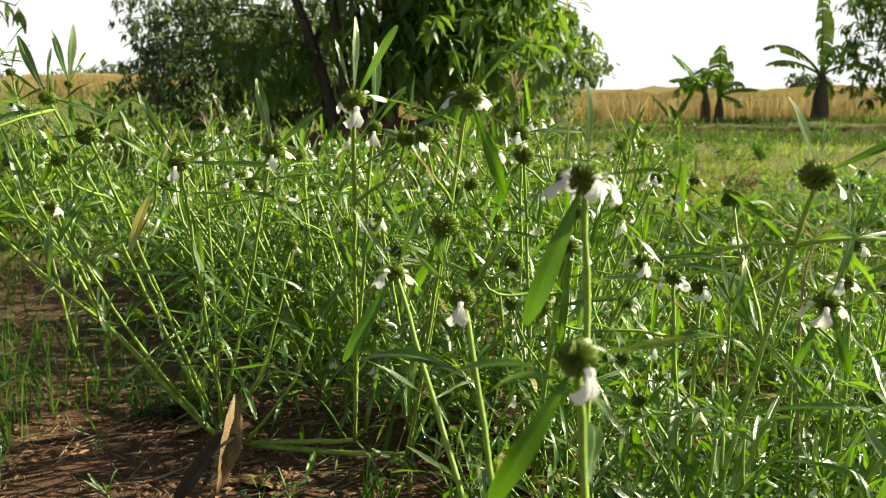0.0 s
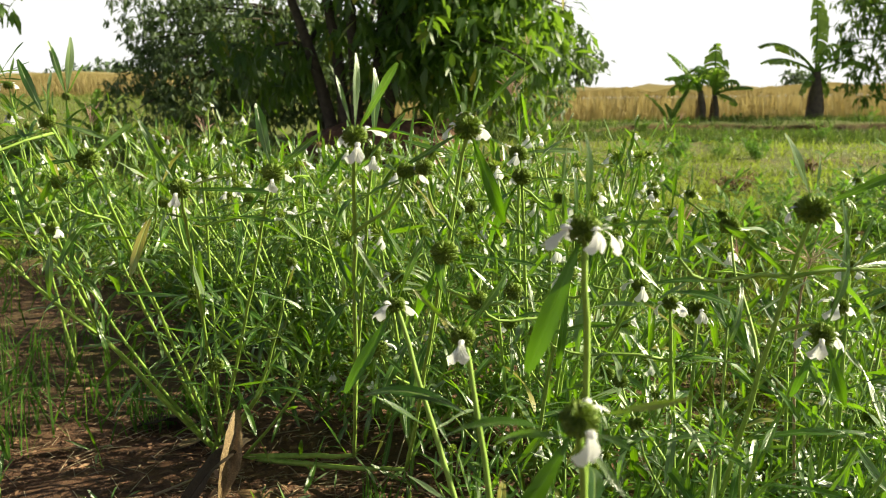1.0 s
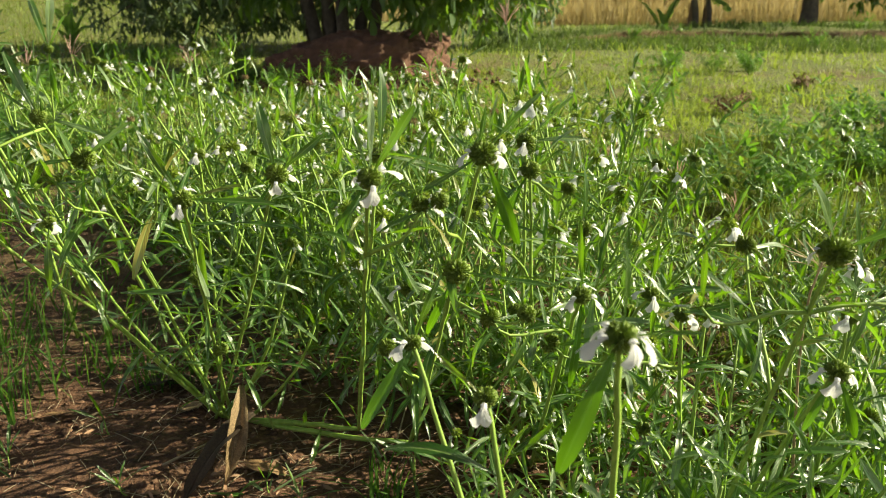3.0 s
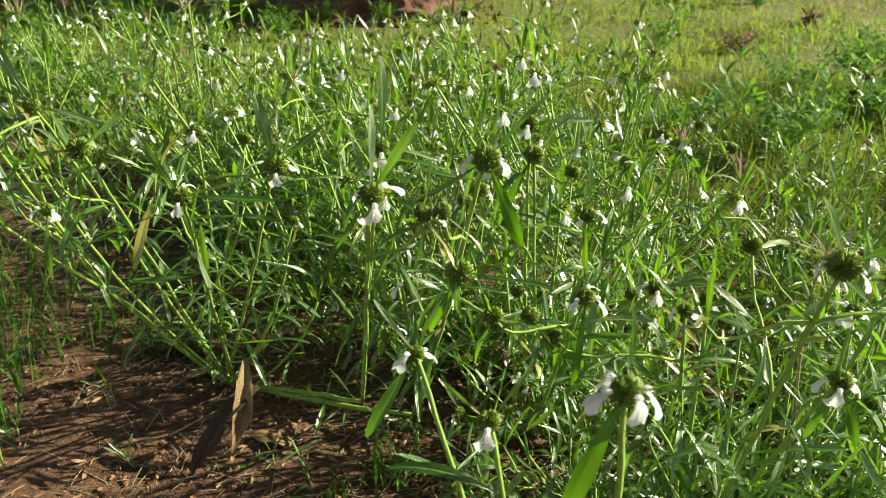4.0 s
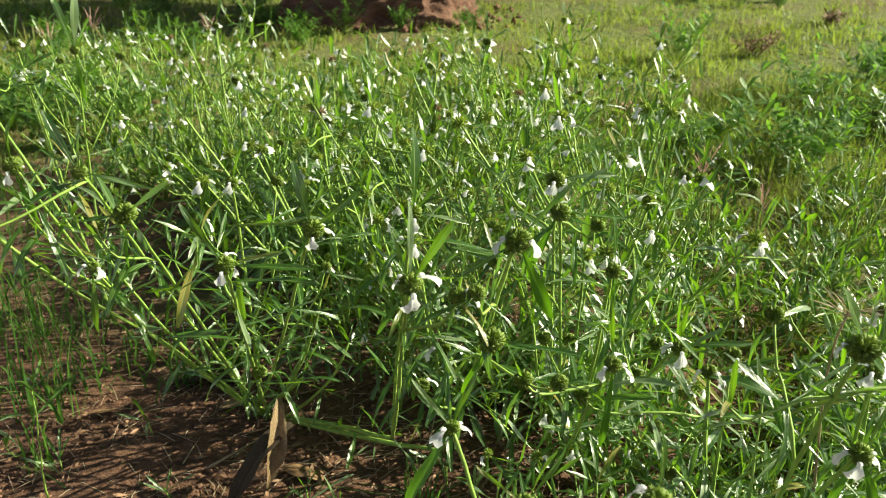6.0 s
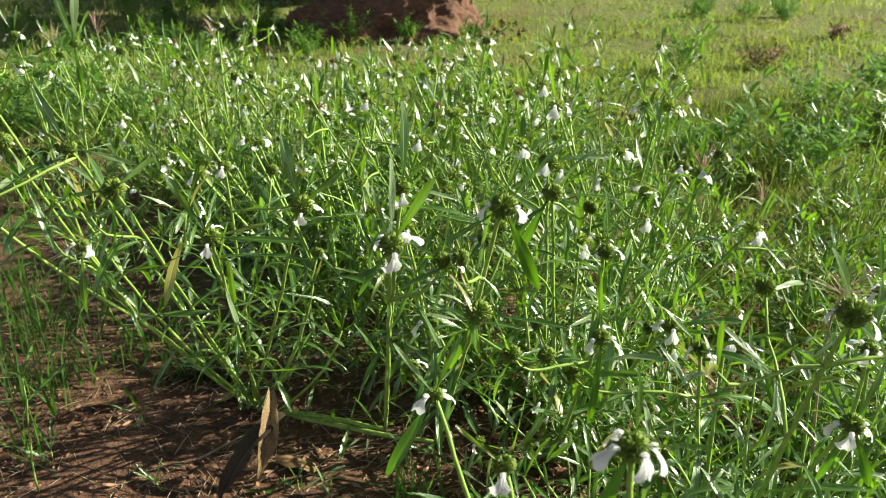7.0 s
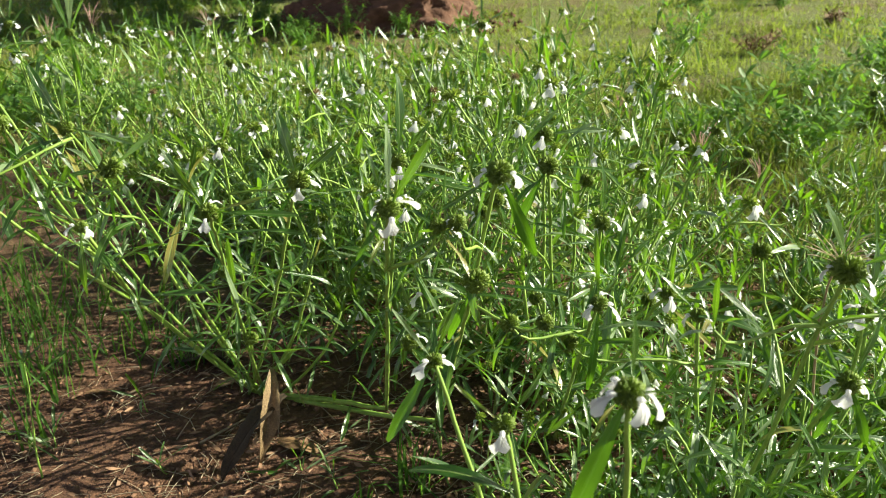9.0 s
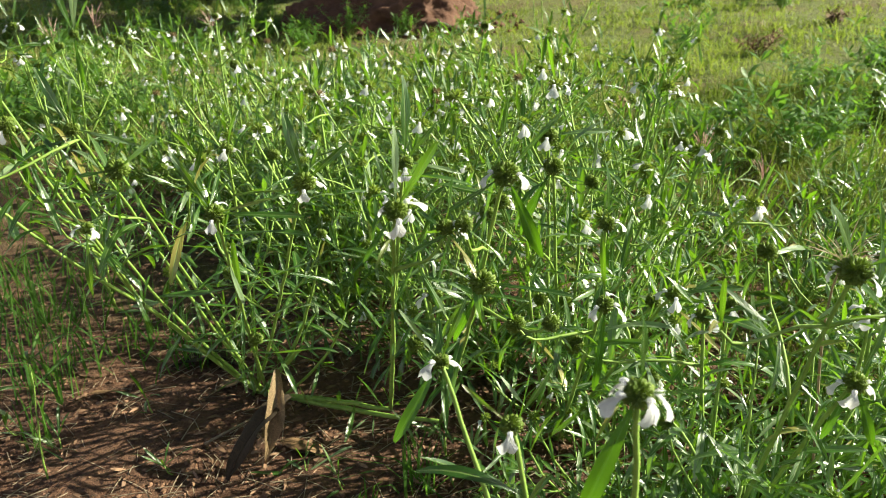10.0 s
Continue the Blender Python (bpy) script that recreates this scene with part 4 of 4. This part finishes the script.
for i, (x, y, t, lv) in enumerate([(-0.435, 0.70, 0.13, 0.5), (-0.164, 0.688, 0.015, 0.8), (-0.12, 0.67, 0.018, 0.8), (-0.30, 0.70, 0.012, 0.8), (-0.36, 0.83, 0.02, 0.6), (-0.50, 0.80, 0.015, 0.8), (-0.03, 0.70, 0.03, 0.8), (-0.44, 0.745, 0.012, 0.8)]):
    seedling(x, y, t, lv, 400 + i)


# ---- dry spikes among the herbs ----
def spike_weed(x, y, top, label, material, size, n, seed, thin=0.3, spread=0.35):
    """A wiry stem with a loose head of dry bristly fingers."""
    r = random.Random(seed)
    root = thing("spike_weed", label, "weed", "dry spikes", m=pose(x, y, gz(x, y)))
    b = Build()
    pts = bezier((0, 0, -0.003), (0.01, 0, top * 0.4), (r.uniform(-0.03, 0.03), 0.01, top * 0.8), (0, 0, top), 8)
    tube(b, pts, 0.0014, 0.0008, 5)
    part("stem", b.mesh("stem", STRAW if material is STRAW else HERB_STEM), root)
    es = []
    for _ in range(n):
        a, lean = r.uniform(0, 6.28), abs(r.gauss(spread, 0.3))
        d = Vector((math.cos(a) * math.sin(lean), math.sin(a) * math.sin(lean), math.cos(lean)))
        ln = size * r.uniform(0.6, 1.1)
        es.append((frame_from(pts[-1] - Vector((0, 0, r.uniform(0, size * 0.2))), d, sx=ln * thin, sy=ln, sz=ln), r.choice((0, 1, 4))))
    ob = part("bristles", joined(es, LEAVES_LOW).mesh("bristles", material), root)
    tagged(ob, kind="stuff")


spike_weed(0.20, 1.86, 0.525, "tall weed tipped by a small pink spike", PINK, 0.030, 12, 1)
spike_weed(0.17, 1.92, 0.42, "weed with a ragged pinkish dry head", PINK, 0.060, 16, 2)
spike_weed(0.265, 0.545, 0.285, "dry grass stalk with drooping straw-coloured fingers", STRAW, 0.030, 22, 3, 0.16, 1.0)
for i, (x, y, t) in enumerate([(-0.75, 1.75, 0.36), (-0.82, 1.70, 0.34), (1.35, 4.6, 0.28), (1.28, 4.7, 0.25), (-0.55, 1.9, 0.33), (0.35, 1.15, 0.2), (0.42, 1.1, 0.17)]):
    spike_weed(x, y, t, "weed with a ragged pinkish dry head", PINK, 0.05, 12, 10 + i)


# ---- leafy weeds on the meadow ----
def leafy_weed(seed, tall, wide, n, label="low bushy green weed growing in the meadow", material=WEED_LEAF, stalk=HERB_STEM, blade=2.2):
    r = random.Random(seed)
    b = Build()
    es = []
    root = thing("leafy_weed", label, "weed", "meadow weeds")
    for i in range(n):
        a, s = r.uniform(0, 6.28), wide * math.sqrt(r.random())
        tip = Vector((math.cos(a) * s, math.sin(a) * s, tall * r.uniform(0.5, 1)))
        pts = bezier((0, 0, -0.003), (tip.x * 0.3, tip.y * 0.3, tip.z * 0.4), (tip.x * 0.8, tip.y * 0.8, tip.z * 0.7), tip, 6)
        tube(b, pts, 0.002, 0.001, 4)
        for p in pts[2:]:
            for _ in range(5):
                u, e = r.uniform(0, 6.28), r.uniform(-0.2, 0.9)
                d = Vector((math.cos(u) * math.cos(e), math.sin(u) * math.cos(e), math.sin(e)))
                ln = r.uniform(0.025, 0.05)
                es.append((frame_from(p, d, sx=ln * blade, sy=ln, sz=ln), r.randrange(6)))
    tagged(part("stalk", b.mesh("stalk", stalk), root), kind="stuff")
    tagged(part("foliage", joined(es, LEAVES_LOW).mesh("foliage", material), root), kind="stuff")
    return root


for k, (x, y, t, w) in enumerate([(1.27, 3.45, 0.10, 0.10), (0.52, 2.30, 0.05, 0.08), (1.9, 4.2, 0.07, 0.08)]):
    withered = leafy_weed(330 + k, t, w, 9, "withered brown weed in the meadow", DEAD_LEAF, STRAW, 1.6)
    withered.matrix_basis = pose(x, y, gz(x, y))
weeds = [leafy_weed(300 + k, (0.22, 0.14, 0.18)[k], (0.16, 0.12, 0.10)[k], 12) for k in range(3)]
wr = random.Random(4)
spots = [(1.75, 5.1), (1.55, 5.3), (1.95, 5.0), (1.3, 2.3), (1.5, 2.5), (1.15, 2.1), (1.7, 2.2), (2.0, 2.6), (0.95, 2.0), (1.3, 1.9), (-1.6, 2.6), (-2.0, 3.0), (-1.3, 2.9), (-2.6, 3.4), (3.5, 7.5), (2.8, 9.5), (4.2, 9.8), (5.2, 10.2), (3.6, 10.1), (2.2, 9.0), (0.9, 3.3), (-1.8, 3.8), (-2.5, 4.6), (0.75, 1.75), (0.6, 1.95), (6.0, 10.0), (4.8, 9.3), (1.5, 2.9), (1.7, 3.1), (1.9, 2.9), (1.6, 3.3), (2.0, 3.3), (2.2, 3.0), (1.8, 2.7), (2.3, 3.4), (1.4, 2.7), (1.25, 2.45), (2.1, 2.7), (2.5, 3.1), (1.6, 5.5), (2.1, 5.4), (1.5, 1.75), (1.2, 1.6), (1.35, 2.0), (-1.1, 2.15), (-1.3, 2.35), (-1.55, 2.2), (-0.9, 2.2), (-1.2, 2.6), (-1.75, 2.45), (-1.9, 2.75), (-1.5, 2.8), (-1.0, 2.45), (1.05, 2.4), (1.2, 2.75), (1.45, 2.15), (1.6, 2.35), (-0.8, 4.42), (-0.55, 4.32), (-1.0, 4.6), (-0.25, 4.35), (-1.15, 4.9), (0.1, 4.5), (-0.7, 3.9), (-1.5, 4.3), (-1.2, 3.7), (-1.9, 5.6), (-2.3, 5.9), (-2.7, 5.4), (-3.1, 6.1), (-1.6, 6.2), (-2.1, 6.6), (-2.6, 6.7), (-3.4, 5.6), (-1.3, 5.8), (-1.8, 5.1), (-2.4, 5.2)]
spots = [p for i, p in enumerate(spots) if i % 2 or not (1.0 < p[0] < 2.6 and 1.6 < p[1] < 3.5)]
for i, (x, y) in enumerate(spots):
    m = pose(x, y, gz(x, y), 0, 0, wr.uniform(0, 360))
    s = wr.uniform(0.8, 1.3)
    if i < 3:
        weeds[i].matrix_basis = m @ Matrix.Diagonal((s, s, s, 1))
    else:
        copy_thing(weeds[i % 3], m).scale = (s, s, s)


# ---- earth mound under the tree ----
def mound():
    bm = bmesh.new()
    bmesh.ops.create_icosphere(bm, subdivisions=6, radius=1)
    for v in bm.verts:
        c = v.co.copy()
        k = 1 + 0.22 * noise.fractal(c * 1.6, 0.8, 2.0, 5) + 0.035 * noise.fractal(c * 9, 0.6, 2.0, 5)
        v.co = Vector((c.x * 0.60 * k, c.y * 0.52 * k, c.z * 0.33 * k - 0.05))
    me = bpy.data.meshes.new("earth_mound")
    bm.to_mesh(me)
    bm.free()
    me.materials.append(CLAY)
    me.polygons.foreach_set("use_smooth", np.ones(len(me.polygons), dtype=bool))
    thing("earth_mound", "crumbling heap of red earth round a tree foot", "mound", m=pose(-0.36, 5.0, gz(-0.42, 5.0)), data=me)
    r = random.Random(3)
    b = Build()
    for _ in range(160):
        a, q = r.uniform(0, 6.28), r.uniform(0.9, 1.25)
        x, y = -0.42 + math.cos(a) * 0.72 * q, 5.0 + math.sin(a) * 0.6 * q
        s = r.uniform(0.008, 0.03)
        v = np.array([(1, 0, 0), (0, 1, 0), (-1, 0, 0), (0, -1, 0), (0, 0, 0.9), (0, 0, -0.5)]) * s + np.array([[r.uniform(-0.3, 0.3) * s for _ in range(3)] for _ in range(6)]) + (x, y, gz(x, y) + s * 0.3)
        b.add(v, [(0, 1, 4), (1, 2, 4), (2, 3, 4), (3, 0, 4), (1, 0, 5), (2, 1, 5), (3, 2, 5), (0, 3, 5)])
    tagged(new("earth_clods", b.mesh("earth_clods", CLAY)), "red clods fallen from the heap", "clods", kind="stuff")


mound()

# ---- trees ----
MANGO_LEAVES = [leaf_arrays(2, 3, 0.27, (0.5, 0.9, 0.3)[k], 0.3, 0.01, 0.3, k, 0.45, 0.8) for k in range(3)]


def tree(name, label, foot, stems, lobes, whorls, leaf_len, seed, leaf_material=MANGO, per=9):
    """Stems rise to the lobes of the crown (ellipsoids), limbs fork to whorls of hanging leaves."""
    r = random.Random(seed)
    root = thing(name, label, "tree", "trees", m=pose(foot[0], foot[1], gz(*foot)))
    tips = []
    total = sum(q[3] * q[4] * q[5] for q in lobes)
    for cx, cy, cz, rx, ry, rz in lobes:
        for _ in range(int(whorls * rx * ry * rz / total)):
            while True:
                q = Vector((r.uniform(-1, 1), r.uniform(-1, 1), r.uniform(-1, 1)))
                if 0.25 < q.length < 1 and r.random() < 0.25 + q.length:
                    break
            k = 1 + 0.25 * noise.noise(q * 2.3 + Vector((seed, 0, 0)))
            tips.append(Vector((cx + q.x * rx * k, cy + q.y * ry * k, cz + q.z * rz * k)))
    tips = [t for t in tips if t.z > 0.12]
    b = Build()
    limb_ends = []
    for sx, sy, top in stems:
        pts = bezier((sx * 0.3, sy * 0.3, -0.02), (sx * 0.5, sy * 0.5, top * 0.4), (sx, sy, top * 0.7), (sx * 1.4, sy * 1.4, top), 10)
        tube(b, pts, 0.045, 0.016, 8)
        limb_ends += pts[4:]
    part("trunk", b.mesh("trunk", BARK), root)
    b = Build()
    for t in r.sample(tips, min(len(tips), 130)):
        p = min(limb_ends, key=lambda e: (e - t).length + max(0, e.z - t.z) * 0.4)
        pts = bezier(p, p + (t - p) * 0.35 + Vector((0, 0, 0.12)), p + (t - p) * 0.75 + Vector((0, 0, 0.12)), t, 6)
        tube(b, pts, 0.014, 0.004, 5, False)
    tagged(part("branchwork", b.mesh("branchwork", BARK), root), kind="stuff")
    es = []
    for t in tips:
        n = r.randint(per - 3, per + 3)
        for i in range(n):
            a, e = 6.28 * i / n + r.uniform(-0.4, 0.4), r.uniform(-1.25, 0.35)
            d = Vector((math.cos(a) * math.cos(e), math.sin(a) * math.cos(e), math.sin(e)))
            ln = leaf_len * r.uniform(0.6, 1.15)
            p = t + Vector((r.uniform(-1, 1), r.uniform(-1, 1), r.uniform(-1, 1))) * leaf_len * 0.35
            es.append((frame_from(p, d, roll=r.uniform(-0.6, 0.6), sx=ln, sy=ln, sz=ln), r.randrange(3)))
    part("crown", joined(es, MANGO_LEAVES).mesh("crown", leaf_material), root)
    return root


# last lobe is an unseen upper crown, added to shade the grass at left
tree("mango_tree", "young mango tree with drooping dark leaves on a mound", (-0.5, 5.1), [(-0.25, 0.0, 1.9), (0.2, 0.1, 2.0), (-0.05, -0.15, 1.7), (0.4, -0.1, 1.8), (-0.5, 0.1, 1.7)],
     [(0.38, 0.15, 1.40, 0.62, 0.72, 1.0), (0.80, -0.50, 0.88, 0.48, 0.38, 0.42), (0.80, 0.75, 0.95, 0.65, 0.5, 0.75), (0.62, -0.05, 0.95, 0.42, 0.5, 0.55), (-0.55, 0.3, 0.70, 0.45, 0.5, 0.25), (0.08, -0.15, 0.92, 0.45, 0.42, 0.28), (0.45, -0.28, 0.56, 0.42, 0.3, 0.22), (1.2, 1.1, 2.6, 1.6, 1.3, 0.6)], 2000, 0.15, 71)
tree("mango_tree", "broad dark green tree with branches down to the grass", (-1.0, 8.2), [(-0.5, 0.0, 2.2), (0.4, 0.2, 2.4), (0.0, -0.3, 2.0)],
     [(-0.95, 0, 0.80, 1.1, 1.0, 0.85), (-0.2, 0.3, 0.75, 1.2, 1.0, 0.62), (-1.75, 0.2, 1.5, 0.55, 0.8, 0.75), (1.5, 0, 0.75, 1.0, 0.9, 0.8), (-1.7, -0.2, 0.5, 0.6, 0.6, 0.5)], 3900, 0.10, 72, leaf_material=HAZED, per=7)
tree("shade_tree", "dark leafy tree at the field's edge", (6.2, 10.8), [(0.0, 0.0, 1.8), (0.4, 0.1, 2.2)],
     [(0.2, 0, 1.6, 1.25, 1.1, 1.0), (-0.55, -0.2, 0.9, 0.55, 0.6, 0.7), (1.3, 0.1, 1.5, 1.2, 1.0, 1.2)], 1300, 0.13, 73)
tree("shade_tree", "leafy tree whose outer twigs hang into view", (-3.9, 4.6), [(0.0, 0.0, 1.7), (0.3, 0.1, 1.8)],
     [(0.2, 0, 1.75, 1.15, 1.0, 0.9), (1.35, 0.0, 1.15, 0.32, 0.4, 0.3)], 420, 0.13, 74)


# ---- banana plants ----
def banana_leaf(length, width, rise, seed, droop=0.45, panels=12, stalk=0.22):
    """A leaf along +y: bare stalk, then a broad blade torn into strips that hang from the rib."""
    r = random.Random(seed)
    b = Build()
    pts = [Vector((0, 0, -0.05))]
    y = z = 0.0
    for i in range(panels + 1):
        a = rise - (rise + droop) * (i / panels) ** 2
        y += math.cos(a) * length / panels
        z += math.sin(a) * length / panels
        pts.append(Vector((0, y, z)))
    tube(b, pts, 0.020, 0.005, 6, False)
    n = len(pts) - 1
    hang = {-1: r.uniform(0.1, 0.5), 1: r.uniform(0.1, 0.5)}
    for i in range(1, n):
        s = (i / n - stalk) / (1 - stalk)
        if s <= 0:
            continue
        w = width * 0.5 * math.sin(math.pi * min(1.0, 0.12 + 0.9 * s)) ** 0.5
        for sgn in (-1, 1):
            torn = r.random() < 0.35
            if torn:
                hang[sgn] = r.uniform(0.0, 1.0)
            if r.random() < 0.07:
                continue
            ws, cut = w * (r.uniform(0.7, 1.05) if torn else 1.0), (0.15 if torn else 0.0)
            p, q = pts[i], pts[i + 1] - (pts[i + 1] - pts[i]) * cut
            v, uv = [], []
            for j in range(4):
                t = j / 3
                e = hang[sgn] * t - 0.15 * (1 - t)
                o = Vector((sgn * ws * t * math.cos(e), -0.03 * t * t, -ws * t * math.sin(e)))
                v += [p + o, q + o]
                uv += [(0.5 + sgn * t * 0.5, s), (0.5 + sgn * t * 0.5, s + 1 / n)]
            b.add(v, [(2 * j, 2 * j + 1, 2 * j + 3, 2 * j + 2) for j in range(3)], uv)
    return b.mesh("leaf", BANANA)


def banana(x, y, stems, label, seed):
    r = random.Random(seed)
    root = thing("banana_plant", label, "banana plant", "banana plants", m=pose(x, y, gz(x, y)))
    for k, (sx, tall, thick, leaves) in enumerate(stems):
        if tall > 0.1:
            b = Build()
            tube(b, [(sx + 0.03 * math.sin(3 * t), 0, -0.03 + t * (tall + 0.03)) for t in (0, 0.2, 0.4, 0.6, 0.8, 1.0)], thick, thick * 0.36, 10)
            part("pseudostem", b.mesh("pseudostem", PSEUDOSTEM), root)
            es = []
            for _ in range(16):
                u = r.uniform(0, 6.28)
                ln = tall * r.uniform(0.35, 0.7)
                p = Vector((sx + math.cos(u) * thick * 0.45, math.sin(u) * thick * 0.45, ln + r.uniform(0.02, tall * 0.25)))
                es.append((frame_from(p, Vector((math.cos(u) * 0.08, math.sin(u) * 0.08, -1)), Vector((math.cos(u), math.sin(u), 0)), sx=ln * 1.2, sy=ln, sz=ln), r.randrange(6)))
            tagged(part("dry_sheath", joined(es, LEAVES_LOW).mesh("dry_sheath", DEAD_LEAF), root, "withered brown leaf sheaths"), kind="stuff")
        for i, (turn, rise, droop, ln, wd) in enumerate(leaves):
            part("leaf", banana_leaf(ln, wd, rise, seed * 10 + i + 5 * k, droop), root, m=pose(sx + 0.03 * math.sin(3), 0, tall * 0.98, r.uniform(-6, 6), 0, turn))


# each leaf: turn, rise at the stalk, droop at the tip, length, width
banana(3.36, 10.6, [(-0.03, 0.46, 0.085, [(70, 1.05, -0.55, 0.62, 0.30), (95, 0.70, 0.4, 0.50, 0.36), (115, 0.95, 0.6, 0.42, 0.34), (0, 1.2, 0.2, 0.45, 0.40), (60, 0.5, 1.2, 0.46, 0.28), (185, 1.0, 0.5, 0.5, 0.36)]),
                    (0.15, 0.42, 0.070, [(-15, 1.40, -1.0, 0.62, 0.30), (-50, 1.25, -0.7, 0.48, 0.28), (-85, 0.35, 0.3, 0.50, 0.18), (-70, 0.8, 0.7, 0.42, 0.30), (25, 1.25, 0.0, 0.5, 0.36), (-100, -0.1, 1.0, 0.32, 0.18), (170, 1.1, 0.2, 0.5, 0.32)])], "pair of young banana plants with torn leaves", 5)
banana(4.76, 10.5, [(0.0, 0.70, 0.135, [(8, 1.50, -1.40, 1.0, 0.32), (75, 0.95, 0.35, 0.80, 0.26), (95, 0.55, 0.35, 0.72, 0.26), (-80, 0.85, 0.1, 0.70, 0.26), (-100, 0.45, 0.6, 0.62, 0.28), (180, 1.0, 0.4, 0.6, 0.26), (110, -0.6, 1.4, 0.35, 0.16), (-60, -0.5, 1.4, 0.40, 0.16)])], "banana plant with one upright leaf and drooping leaves", 6)
banana(-3.62, 8.5, [(0.0, 0.05, 0.04, [(70, 1.2, -0.6, 0.46, 0.12), (-60, 1.1, -0.4, 0.42, 0.12), (10, 1.35, -0.8, 0.50, 0.14), (130, 0.8, 0.2, 0.34, 0.10), (-120, 0.9, 0.2, 0.34, 0.10)])], "small banana sucker standing in tall grass", 8)
banana(2.88, 10.3, [(0.0, 0.04, 0.05, [(-62, 1.15, -0.9, 0.62, 0.15), (60, 1.1, -0.6, 0.50, 0.11), (10, 1.4, 0.0, 0.35, 0.10)])], "small banana sucker with narrow leaves", 7)


# ---- ripe crop behind ----
def crop_field(name, poly, tall, n, seed, label):
    def spots(g, k):
        xs, ys = np.array([p[0] for p in poly]), np.array([p[1] for p in poly])
        x = g.uniform(xs.min(), xs.max(), k)
        y = ys.min() + np.abs(g.normal(0, 2.2, k))
        return x, y
    me = blade_field(name, n, spots, lambda g, x, y: g.uniform(0.62, 1.04, len(x)) * tall, lambda g, x, y: g.uniform(0.006, 0.016, len(x)), seed, CROP, 0.4)
    tagged(new(name, me), label, "crop", kind="stuff")
    x0, x1, y0 = min(p[0] for p in poly), max(p[0] for p in poly), min(p[1] for p in poly) + 1.2
    nx, ny = 90, 60
    X, Y = np.meshgrid(np.linspace(x0, x1, nx), y0 + np.linspace(0, 1, ny) ** 2 * 130)
    g = np.random.default_rng(seed)
    Z = ground_z(X, np.minimum(Y, 30)) + tall * 0.86 + g.normal(0, 0.035, X.shape)
    b = Build()
    idx = np.arange(nx * ny).reshape(ny, nx)
    b.add(np.stack([X, Y, Z], -1).reshape(-1, 3), [tuple(q) for q in np.stack([idx[:-1, :-1], idx[:-1, 1:], idx[1:, 1:], idx[1:, :-1]], -1).reshape(-1, 4).tolist()])
    tagged(new("crop_canopy", b.mesh("crop_canopy", CROP)), "closed tops of the ripe golden crop", "crop", kind="stuff")


crop_field("ripe_crop", [(-40, 17.0), (1.0, 17.0)], 0.62, 34000, 21, "standing ripe golden crop at the meadow's edge")
crop_field("ripe_crop", [(1.5, 14.2), (45, 14.2)], 0.66, 44000, 22, "standing ripe golden crop behind the earth bank")


# ---- distant trees ----
def far_tree(x, y, tall, seed):
    r = random.Random(seed)
    root = thing("far_tree", "hazy grey-green tree on the horizon", "tree", "far trees", m=pose(x, y, 0))
    b = Build()
    tube(b, [(0, 0, 0), (0.1, 0, tall * 0.5)], tall * 0.05, tall * 0.03, 6)
    part("trunk", b.mesh("trunk", BARK), root)
    es = []
    for _ in range(260):
        q = Vector((r.gauss(0, 0.5), r.gauss(0, 0.5), r.gauss(0, 0.42)))
        if q.length > 1.1:
            continue
        p = Vector((q.x * tall * 0.55, q.y * tall * 0.55, tall * 0.62 + q.z * tall * 0.38))
        d = Vector((r.uniform(-1, 1), r.uniform(-1, 1), r.uniform(-0.6, 0.4)))
        ln = tall * r.uniform(0.12, 0.22)
        es.append((frame_from(p, d, sx=ln * 2.2, sy=ln, sz=ln), r.randrange(3)))
    part("crown", joined(es, MANGO_LEAVES).mesh("crown", FAR_TREE), root)


fr = random.Random(12)
for i in range(26):
    far_tree(-160 + i * 7.5 + fr.uniform(-3, 3), 190 + fr.uniform(-20, 40), fr.uniform(9, 13.5), 500 + i)
far_tree(43, 100, 4.0, 601)
far_tree(47, 104, 3.6, 602)
